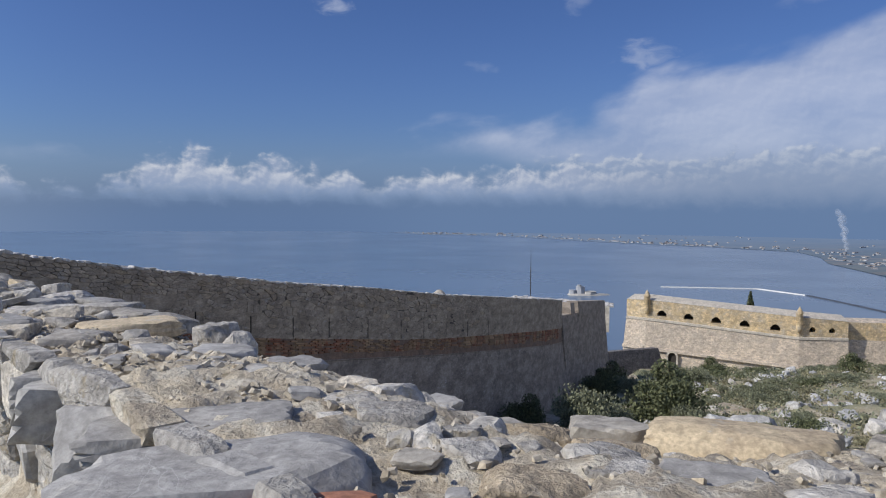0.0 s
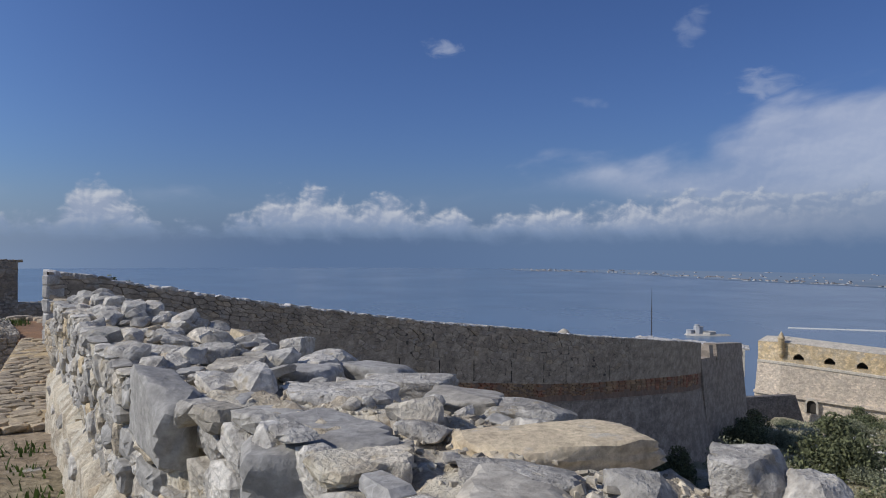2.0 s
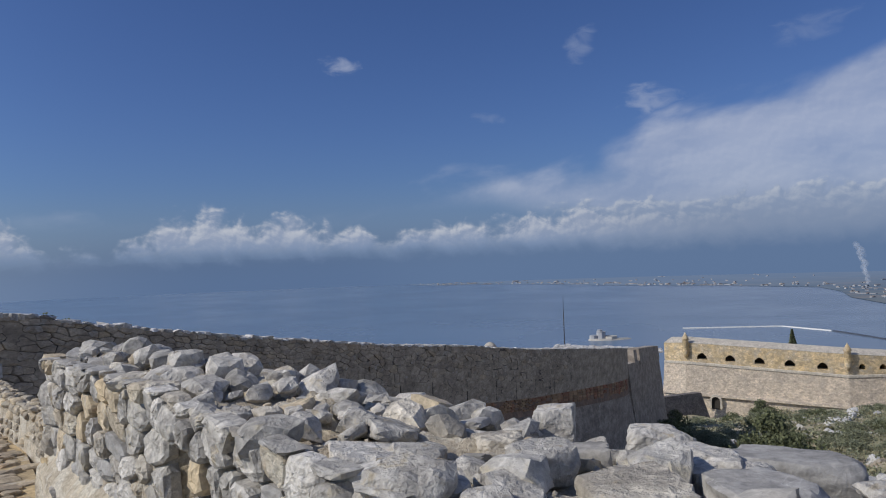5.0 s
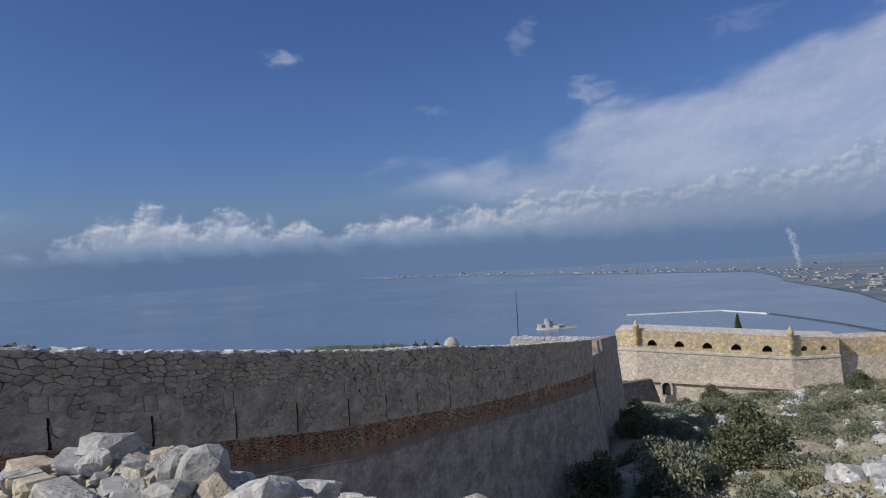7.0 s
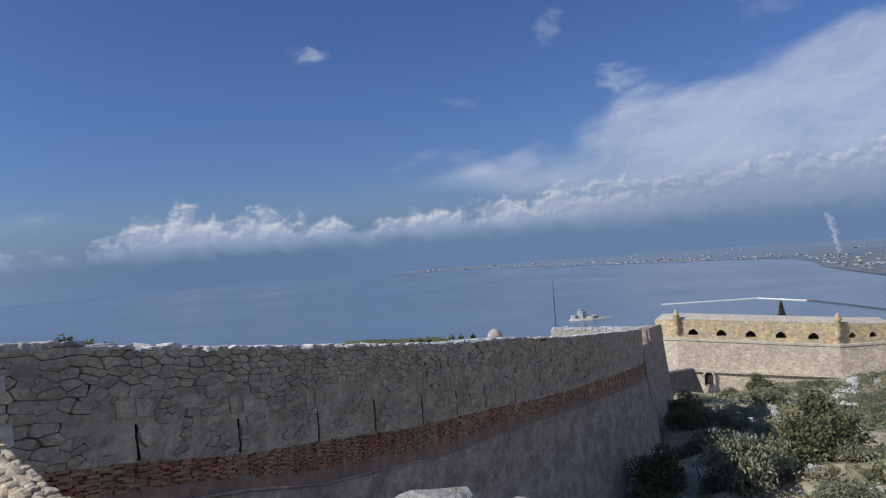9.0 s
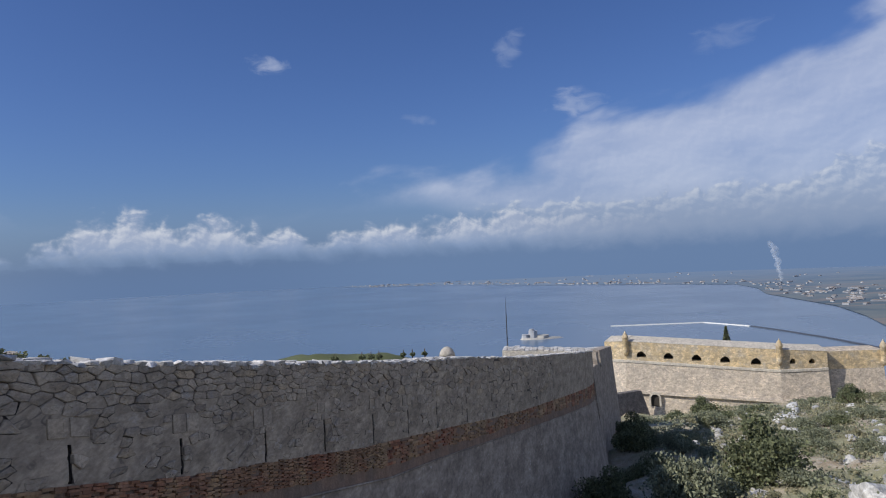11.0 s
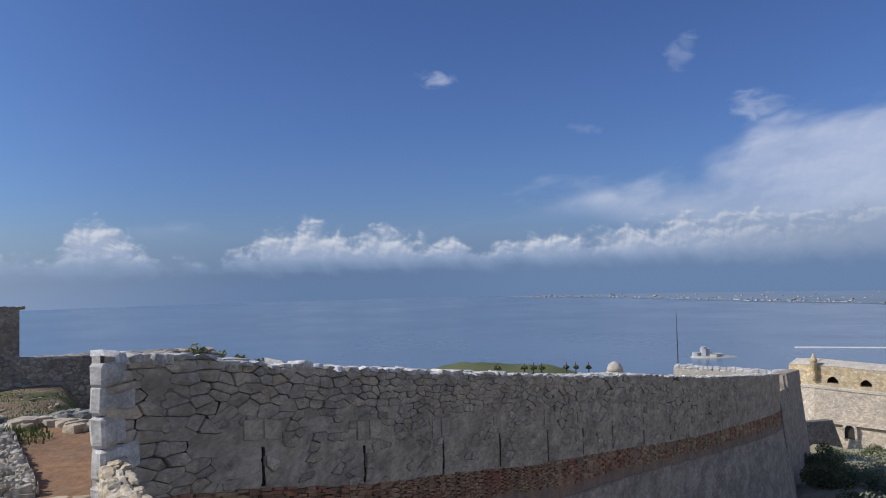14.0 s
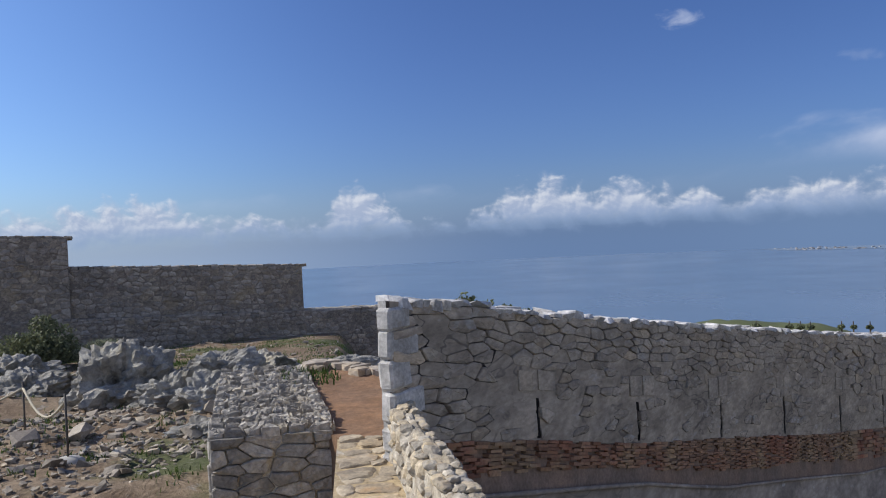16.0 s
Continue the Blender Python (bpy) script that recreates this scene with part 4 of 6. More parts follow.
    pale_far = ((-3.84, 5.28, 1.0, 0.31, 0.32, 0.2, 0.2), (-3.38, 5.28, 1.02, 0.18, 0.20, 0.16, -0.1), (-2.90, 5.63, 0.97, 0.24, 0.25, 0.17, -0.3),
                (-3.23, 5.88, 0.99, 0.17, 0.18, 0.19, -0.1), (-2.89, 5.28, 0.98, 0.27, 0.29, 0.17, -0.3), (-2.85, 5.12, 0.99, 0.24, 0.2, 0.13, -0.4),
                (-4.44, 5.89, 1.0, 0.17, 0.18, 0.22, 0.3), (-3.71, 5.29, 1.03, 0.17, 0.18, 0.14, 0.1), (-3.47, 5.43, 1.03, 0.17, 0.17, 0.13, 0.0))
    warm = ((1.14, 2.66, 0.77, 0.74, 0.36, 0.17, -0.4), (-1.70, 3.82, 1.01, 0.58, 0.34, 0.12, 0.35))
    brown_big = ((0.20, 1.66, 1.0, 0.30, 0.26, 0.11, -0.1), (0.32, 2.34, 0.88, 0.24, 0.2, 0.15, -0.1), (-4.29, 5.62, 0.99, 0.22, 0.24, 0.2, 0.3),
                 (0.52, 2.25, 0.88, 0.36, 0.22, 0.12, -0.2), (-2.30, 4.62, 0.96, 0.30, 0.24, 0.08, 0.8), (-2.05, 4.20, 0.985, 0.34, 0.24, 0.08, 0.5))
    taken = []
    for bank_, rows_ in ((big_g, grey_near), (big_g, grey_far), (big_w, pale), (big_w, pale_far), (big_o, warm), (big_b, brown_big)):
        for k, (x, y, z, sx, sy, sz, rz) in enumerate(rows_):
            low = 0.04 if y > 3.9 else 0.0
            put_block(bank_[k % len(bank_)], "stone", root, Vector((x, y, z - low)), Matrix.Rotation(rz, 3, "Z") @ Euler((r.uniform(-.06, .06), r.uniform(-.06, .06), 0)).to_matrix(), (sx, sy, sz))
            q = Vector((x, y, 0)) - NEAR_A
            taken.append((q.dot(NEAR_D), q.dot(NEAR_N), max(sx, sy) * 0.5))
    # the top: loose stones bedded in mortar
    u = 2.0
    while u < NEAR_L - 0.12:
        t = near_thick(u)
        o = 0.08 + r.uniform(0, 0.08)
        while o < t - 0.02:
            loose = smooth01(6.4, 7.6, u)
            s = r.choice((0.05, 0.06, 0.08, 0.10, 0.12, 0.14, 0.17))
            if u > NEAR_L - 1.5:
                s *= 0.9
            uu = u + r.uniform(-0.07, 0.07)
            free = all(math.hypot(uu - a, o - near_bow(uu) - b) > c * 1.0 + s * 0.4 for a, b, c in taken)
            if free and r.random() < 0.30 + 0.50 * loose and abs(uu - SLAB_U) + abs(o - 0.1) > 0.34:
                flat = r.random() < 0.55 - 0.25 * loose
                me = r.choice(slabs) if flat else (r.choice(och[:1] + brown) if r.random() < 0.3 else r.choice(bank))
                hh = s * (r.uniform(0.3, 0.45) if flat else r.uniform(0.55, 0.9))
                rot = Matrix.Rotation(r.uniform(-0.7, 0.7) + (1.57 if r.random() < 0.3 else 0), 3, "Z") @ frame_of(NEAR_D, NEAR_N, 0.12 + 0.25 * loose, r)
                put_block(me, "stone", root, near_point(uu, o, near_top(uu, o / t) + hh * (-0.12 + 0.30 * loose)), rot, (s * 1.35, s, hh))
            o += s * 0.98
        u += 0.135
    # gravel and broken mortar in the crust
    grit = Heap()
    for k in range(1500):
        u = r.uniform(2.2, NEAR_L - 0.1) if k % 3 == 0 else r.uniform(2.6, 7.4)
        t = near_thick(u)
        o = r.uniform(0.08, t - 0.04)
        s = r.choice((0.010, 0.013, 0.016, 0.02, 0.028))
        grit.block(700 + k % 9, near_point(u, o, near_top(u, o / t) - 0.004), Matrix.Rotation(r.uniform(0, 3), 3, "Z") @ Euler((r.uniform(-.5, .5), r.uniform(-.5, .5), 0)).to_matrix(),
                   (s * 1.4, s, s * 0.8), 11, 0.8, 0.16)
    grit.done("gravel_in_mortar", MORTAR_GRIT, root, "small gravel and crumbs of mortar")
    # the upright slab, with a hollow under its lower corner
    put_block(worn_stone("upright_slab", 345, SLAB_GREY, True, 4, 60.0, 0.018), "stone", root, near_point(SLAB_U + 0.05, 0.06, 0.975),
              frame_of(NEAR_D, NEAR_N, 0.0, r) @ Euler((0.0, 0.10, 0.0)).to_matrix(), (0.53, 0.17, 0.29))
    red = worn_stone("red_stone", 97, RED, True, 3)
    put_block(red, "stone", root, Vector((-0.27, 1.45, 1.01)), Matrix.Rotation(0.2, 3, "Z"), (0.30, 0.2, 0.09))
    return root


build_near_wall()


# ---- long curtain wall ----
def lw_slope(y, d):
    """Direction along the wall that falls with its top."""
    return Vector((d.x, d.y, (lw_top(y + 1.0) - lw_top(y - 1.0)) / 2.0)).normalized()



SLIT_Y = (13.52, 15.70, 18.25, 20.82, 23.6, 26.1, 28.55, 31.6, 34.6, 36.95, 39.5, 42.3, 45.4, 48.6, 52.0, 56.0, 60.0, 64.0)


def build_long_wall():
    root = thing("wall_north", lw_face(30, -0.4, -12)[0], "long grey fortress wall of rubble, render and a brick band, in shade", "wall", "", "structure")
    ys = sorted(set([LW_START + k * 0.5 for k in range(int((67 - LW_START) / 0.5) + 1)] + [67.0] + [y + e for y in SLIT_Y for e in (-0.032, 0.032)]))
    rows = (0.0, 0.2, 0.4, 0.62, 0.97, 1.0)
    h = Heap()

    def pt(y, s, out=0.0):
        zt, zb = lw_top(y), lw_band(y)
        p, d, n = lw_face(y, out, zt + (zb - zt) * s)
        return p

    def deep(y):
        return min(0.8, 0.10 + (y - LW_START) * 0.62)

    dark, joint = Heap(), Heap()
    for a, b in zip(ys[:-1], ys[1:]):
        mid = (a + b) / 2
        slit = any(abs(mid - y) < 0.03 for y in SLIT_Y)
        for s0, s1 in zip(rows[:-1], rows[1:]):
            if slit and s0 == 0.62:
                # sides and back of the slit, with their shade in the colour
                q = [pt(a, s0, -0.03), pt(b, s0, -0.03), pt(b, s1, -0.03), pt(a, s1, -0.03)]
                w_ = [pt(a, s0, -0.35), pt(b, s0, -0.35), pt(b, s1, -0.35), pt(a, s1, -0.35)]
                for k in range(4):
                    dark.quad(q[k], q[(k + 1) % 4], w_[(k + 1) % 4], w_[k])
                dark.quad(*w_)
            elif b < 46.0:
                joint.quad(pt(a, s0, -0.03), pt(b, s0, -0.03), pt(b, s1, -0.03), pt(a, s1, -0.03))
            else:
                h.quad(pt(a, s0), pt(b, s0), pt(b, s1), pt(a, s1))
        ta, tb = -deep(a), -deep(b)
        h.quad(pt(a, 0, -0.03), pt(b, 0, -0.03), pt(b, 0, tb), pt(a, 0, ta))
        h.quad(pt(a, 0, ta), pt(b, 0, tb), pt(b, 1, tb) - UP * 3, pt(a, 1, ta) - UP * 3)
    q = (pt(LW_START, 0, -0.03), pt(LW_START, 1, -0.03) - UP * 1.0, pt(LW_START, 1, -0.10) - UP * 1.0, pt(LW_START, 0, -0.10))
    sheet("end_face", q, [(0, 1, 2, 3)], COPING_BLOCK, root, "pale mortared end of the wall")
    # interlocking rubble, flush with the render that still covers parts of it
    r = random.Random(8)
    gaps, blocks = [], []
    for i, q in enumerate(SLIT_Y[:13]):
        H = lw_top(q) - lw_band(q)
        w_ = 0.032
        gaps.append((q - w_, q + w_, 0.62 * H, 0.97 * H))
        shift = (-0.34, -0.22, -0.42)[i % 3]
        v0, v1 = H * 0.43, H * 0.43 + 0.20 + 0.05 * (i % 3)
        gaps.append((q + shift, q + shift + 0.68, v0, v1))
        for e in (0.0, 0.34):
            blocks.append([(q + shift + e + 0.014, v0), (q + shift + e + 0.326, v0 + 0.01), (q + shift + e + 0.322, v1), (q + shift + e + 0.016, v1 - 0.01)])

    def at(y, v, out):
        z = max(lw_top(y) - v, lw_band(y) + 0.004)
        return lw_face(y, out, z)[0]

    cells = rubble_cells(LW_START + 0.01, 46.0, 0.0, 3.3, 0.29, 0.092, r, gaps, lambda u: 1.0 if u < 17 else min(2.6, 1 + (u - 17) * 0.10))
    show, flat = [], Heap()
    for poly in cells:
        cu, cv = sum(p[0] for p in poly) / len(poly), sum(p[1] for p in poly) / len(poly)
        H = lw_top(cu) - lw_band(cu)
        if cv > H - 0.02:
            if min(p[1] for p in poly) < H - 0.01:
                o = len(flat.v)
                flat.v += [at(p[0], p[1], -0.004) for p in poly]
                flat.f.append([o + i for i in range(len(poly))])
            continue
        s = cv / H
        keep = np.interp(s, (0, 0.20, 0.36, 0.55, 1.0), (1.0, 0.95, 0.62, 0.26, 0.14)) + 0.6 * nz(cu, cv, 1.1, 3) * (0.3 < s)
        if cu < 12.3:
            keep = 0.8
        if r.random() < keep:
            show.append(poly)
        else:
            o = len(flat.v)
            flat.v += [at(p[0], p[1], -0.005 + 0.010 * nz(p[0], p[1], 2.2, 5)) for p in poly]
            flat.f.append([o + i for i in range(len(poly))])
    # render that beds the dressed blocks and the jambs of the slits
    for u0, u1, v0, v1 in gaps:
        spans = ((u0 - 0.45, u0), (u1, u1 + 0.45)) if u1 - u0 < 0.1 else ((u0 - 0.16, u1 + 0.16),)
        for a, b in spans:
            flat.quad(at(a, v0 - 0.06, -0.013), at(b, v0 - 0.06, -0.013), at(b, v1 + 0.06, -0.013), at(a, v1 + 0.06, -0.013))
    lay_stones(show, at, r, root, STONE_DARK, STONE_DARK_I, "rubble stones of the wall face", 260, lambda p: p[0][0] < 18.5,
               gap=0.006, bulge=0.006, depth=0.04, edge=0.009, rag=0.005, tilt=0.07, cut=(0.05, 0.16))
    lay_stones(blocks, at, r, root, STONE_DARK, STONE_DARK_I, "dressed blocks that fill old openings", 20, None,
               gap=0.003, bulge=0.002, depth=0.04, edge=0.006, rag=0.003, out=0.003, cut=(0.01, 0.04))
    flat.done("render_patches", PLASTER_UP, root, "weathered grey render between the stones", "")
    h.done("render_face", PLASTER_UP, root, "weathered grey render over rubble", "")
    joint.done("joint_mortar", JOINT, root, "dark recessed mortar between the stones", "")
    dark.done("wall_slits", DARK, root, "narrow dark vertical slits", "")
    # brick band and the bed behind it
    bed, lower = Heap(), Heap()
    for a, b in zip(ys[:-1], ys[1:]):
        bed.quad(*[lw_face(y, o, z)[0] for y, o, z in ((a, -0.03, lw_band(a)), (b, -0.03, lw_band(b)), (b, 0.02, lw_string(b)), (a, 0.02, lw_string(a)))])
    yb = [LW_START + k * 1.4 for k in range(40)] + [67.0]
    for a, b in zip(yb[:-1], yb[1:]):
        for k in range(8):
            g = [lw_face(y, 0.03 + 0.16 * dz, lw_string(y) - dz)[0] for y, dz in ((a, 2.2 * k), (b, 2.2 * k), (b, 2.2 * k + 2.2), (a, 2.2 * k + 2.2))]
            lower.quad(*g)
    lower.quad(*[lw_face(y, o, z)[0] for y, o, z in ((LW_START, 0.03, -0.2), (LW_START, 0.6, -3.8), (LW_START, -0.3, -3.8), (LW_START, -0.1, -0.2))])
    bed.done("brick_bed", BRICK_BED, root, "red-brown mortar bed", "")
    lower.done("battered_base", PLASTER, root, "sloping grey rubble base", "")
    r = random.Random(5)
    bricks = Heap()
    y = LW_START + 0.05
    while y < 64:
        ln = 0.20 if y < 24 else 0.45 if y < 40 else 0.9
        zt = lw_band(y) + 0.02 + 0.03 * nz(y, 0, 2.2, 6)
        zb = lw_string(y) + 0.04 + (0.28 + 0.10 * nz(y, 1, 0.7, 4)) * (lw_band(y) - lw_string(y))
        rows_n = max(4, int((zt - zb) / (0.031 if y < 24 else 0.07 if y < 40 else 0.12)))
        hh = (zt - zb) / rows_n
        slope = math.atan2(lw_band(y + 0.5) - lw_band(y), 0.5)
        for k in range(rows_n):
            if r.random() < 0.14 + 0.45 * nz(y, k * 0.04, 1.6, 2):
                continue
            c = y + (0.15 if k % 2 else 0) + r.uniform(-0.03, 0.03)
            p, d, n = lw_face(c, -0.02 + r.uniform(-0.012, 0.016), zt - hh * (k + 0.5) + (lw_band(c) - lw_band(y)))
            t = Vector((d.x, d.y, math.tan(slope))).normalized()
            bricks.block(300 + k % 4, p, frame_of(t, n * -1, 0.02, r), (ln * r.uniform(0.8, 1.0), 0.10, hh * r.uniform(0.72, 0.90)), 9, 1.0, 0.03)
        y += ln
    bricks.done("brick_courses", BRICK, root, "thin red and ochre brick courses")
    bm = bmesh.new()
    add_tube(bm, [lw_face(y, 0.06, lw_string(y))[0] for y in ys[::3]], 0.024, 8)
    part("string_course", bm, PLASTER, root, "rounded stone string course", True)
    # big quoins of the wall's end
    z = lw_top(LW_START) - 0.13
    k = 0
    while z > -0.25:
        ln, hh = (0.36 if k % 2 else 0.21) + r.uniform(-0.03, 0.03), r.uniform(0.17, 0.23)
        p, d, n = lw_face(LW_START - 0.03 + ln / 2, -0.045, z)
        bm = bmesh.new()
        add_box(bm, p, (ln, 0.12 + r.uniform(-0.01, 0.02), hh - 0.012), frame_of(d, n * -1, 0.03, r), 0.022)
        for v in bm.verts:
            v.co += Vector((r.uniform(-1, 1), r.uniform(-1, 1), r.uniform(-1, 1))) * 0.007
        part("quoin", bm, COPING_BLOCK, root)
        k += 1
        z -= hh
    # pale uneven coping
    y = LW_START + 0.10
    while y < 67:
        ln = r.uniform(0.13, 0.34) * (1 if y < 22 else 1.5) if y > 12.4 else r.uniform(0.1, 0.16)
        o = 0.0
        while o < min(0.8, deep(y)) - 0.02:
            wd = r.uniform(0.12, 0.26) if y > 12.4 else r.uniform(0.09, 0.13)
            p, d, n = lw_face(y + ln / 2, -o - wd / 2 + 0.02, lw_top(y + ln / 2) + r.uniform(-0.012, 0.032))
            rot = frame_of(lw_slope(y, d), n * -1, 0.10, r) @ Matrix.Rotation(r.uniform(-0.35, 0.35), 3, "Z")
            COPE.block(160 + r.randrange(12), p, rot, (ln * 1.05, wd * 1.15, r.uniform(0.045, 0.09)), 16, 0.75, 0.16)
            o += wd
        y += ln
    COPE.done("coping_stones", COPING, root, "pale uneven coping stones in sunlight")
    # corner of the bastion, with a notch in the parapet
    a, b = CORNER_N, CORNER_F
    d = (b - a).normalized()
    n = Vector((d.y, -d.x, 0))
    L = (b - a).length
    bm = bmesh.new()
    zt0, zt1 = -6.7, -10.0

    def seg(u0, u1, za, zb, deep=26.0):
        q = []
        for u, z in ((u0, za), (u1, zb)):
            p = a + d * u
            q.append([p + UP * z, p + n * 0.16 * deep * 0.6 + UP * (z - deep), p - n * 1.2 + UP * (z - deep), p - n * 1.2 + UP * z])
        vs = [[bm.verts.new(x) for x in c] for c in q]
        for k in range(4):
            bm.faces.new((vs[0][k], vs[0][(k + 1) % 4], vs[1][(k + 1) % 4], vs[1][k]))
        bm.faces.new(vs[0])
        bm.faces.new(vs[1][::-1])

    seg(0.0, L, -8.1, -10.9)
    seg(4.2, 6.4, -7.35, -7.6, 1.2)
    seg(8.6, L, -7.75, -10.0, 1.6)
    part("corner_wall", bm, PLASTER, root, "grey rubble corner of the bastion")
    bm = bmesh.new()
    add_tube(bm, [a + n * 0.1 + UP * -11.0, a.lerp(b, 0.5) + n * 0.2 + UP * -13.2, b + n * 0.25 + UP * -15.6], 0.12, 8)
    part("corner_string", bm, PLASTER, root, "string course of the bastion corner", True)
    return root


COPE = Heap()
build_long_wall()


def rubble_box(name, pts, zs, thick, material, label, cap=None, deep=3.0, parent=None, stones=None):
    """A straight run of wall through plan points with its top heights, and uneven coping stones."""
    root = parent or thing(name, Vector(pts[0]) + UP * (zs[0] - deep), label, "wall", "", "structure")
    bm = bmesh.new()
    for (p, q), (z0, z1) in zip(zip(pts[:-1], pts[1:]), zip(zs[:-1], zs[1:])):
        p, q = Vector(p), Vector(q)
        d = (q - p).normalized()
        n = Vector((-d.y, d.x, 0))
        steps = max(1, int((q - p).length / 0.4))
        rings = []
        for i in range(steps + 1):
            c = p.lerp(q, i / steps)
            z = z0 + (z1 - z0) * i / steps + 0.05 * nz(c.x, c.y, 1.3, 3)
            rings.append([bm.verts.new(x) for x in (c + UP * (z - deep), c + UP * z, c + n * thick + UP * z, c + n * thick + UP * (z - deep))])
        for a, b in zip(rings[:-1], rings[1:]):
            for k in range(4):
                bm.faces.new((a[k], a[(k + 1) % 4], b[(k + 1) % 4], b[k]))
        bm.faces.new(rings[0])
        bm.faces.new(rings[-1][::-1])
    part("masonry", bm, material, root)
    if stones:
        r = random.Random(len(name))
        for (p, q), (z0, z1) in zip(zip(pts[:-1], pts[1:]), zip(zs[:-1], zs[1:])):
            p, q = Vector(p), Vector(q)
            d = (q - p).normalized()
            n = Vector((-d.y, d.x, 0))
            L = (q - p).length
            cells = [c for c in rubble_cells(0.0, L, 0.0, deep, stones[0], stones[1], r) if r.random() < 0.9 + 0.7 * nz(c[0][0], c[0][1], 0.35, 4)]
            lay_stones(cells, lambda u, v, o: p + d * u - n * (o + 0.01) + UP * (z0 + (z1 - z0) * u / L - v), r, root, SHADE_STONE_I, SHADE_STONE_I,
                       "rubble stones of the face", 0, None, gap=0.016, bulge=0.02, depth=0.02, edge=0.03, rag=0.015, tilt=0.1)
    if cap:
        h = Heap()
        r = random.Random(len(label))
        for (p, q), (z0, z1) in zip(zip(pts[:-1], pts[1:]), zip(zs[:-1], zs[1:])):
            p, q = Vector(p), Vector(q)
            d = (q - p).normalized()
            n = Vector((-d.y, d.x, 0))
            u = 0.0
            while u < (q - p).length:
                ln = r.uniform(*cap)
                o = 0.1
                while o < thick:
                    wd = r.uniform(*cap) * 0.8
                    c = p + d * (u + ln / 2) + n * (o + wd / 2 - 0.08)
                    z = z0 + (z1 - z0) * u / (q - p).length
                    h.block(400 + r.randrange(8), c + UP * (z + 0.02), frame_of(d, n, 0.1, r), (ln, wd, wd * 0.5), 13)
                    o += wd
                u += ln
        h.done("coping_stones", SHADE_STONE_I if stones else COPING, root, "loose uneven coping stones")
    return root


# ---- walkway, its parapet and the low wall beside it ----
def build_walkway():
    root = thing("walkway", (-8.7, 10.3, -0.9), "narrow raised walkway of worn ochre paving stones", "walkway", "", "structure")
    cl = [WALK_C[0], WALK_C[1], WALK_C[2]]
    bm = bmesh.new()
    rings = []
    for i in range(25):
        t = i / 24 * 2
        c = cl[0].lerp(cl[1], t) if t <= 1 else cl[1].lerp(cl[2], t - 1)
        d = ((cl[1] - cl[0]) if t <= 1 else (cl[2] - cl[1])).normalized()
        n = Vector((d.y, -d.x, 0))
        z = 0.05 + 0.03 * t
        rings.append([bm.verts.new(x) for x in (c - n * 0.20 + UP * -1.4, c - n * 0.18 + UP * (z - 0.02), c + n * 0.5 + UP * (z - 0.02), c + n * 0.5 + UP * -1.4)])
    for a, b in zip(rings[:-1], rings[1:]):
        for k in range(4):
            bm.faces.new((a[k], a[(k + 1) % 4], b[(k + 1) % 4], b[k]))
    bm.faces.new(rings[0])
    bm.faces.new(rings[-1][::-1])
    part("walkway_bed", bm, OCHRE_BASE, root, "ochre plastered bed and side")
    bank = [worn_stone("paving_stone", 200 + k, PAVE, True, 3, 60.0, 0.05) for k in range(8)]
    r = random.Random(21)
    for (a, b) in ((cl[0], cl[1]), (cl[1], cl[2])):
        d = (b - a).normalized()
        n = Vector((d.y, -d.x, 0))
        u = 0.0
        while u < (b - a).length:
            w_ = r.uniform(0.10, 0.2)
            o = -0.17
            while o < 0.34:
                ln = r.uniform(0.12, 0.3)
                z = 0.05 + (0.03 if a is cl[0] else 0.06) * u / (b - a).length
                put_block(r.choice(bank), "paving_stone", root, a + d * u + n * (o + ln / 2) + UP * (z - 0.030 + r.uniform(-0.010, 0.010)),
                          frame_of(n, d * -1, 0.07, r) @ Matrix.Rotation(r.uniform(-0.25, 0.25), 3, "Z"), (ln * 1.02, w_ * 1.02, 0.07))
                o += ln
            u += w_
    return root


build_walkway()


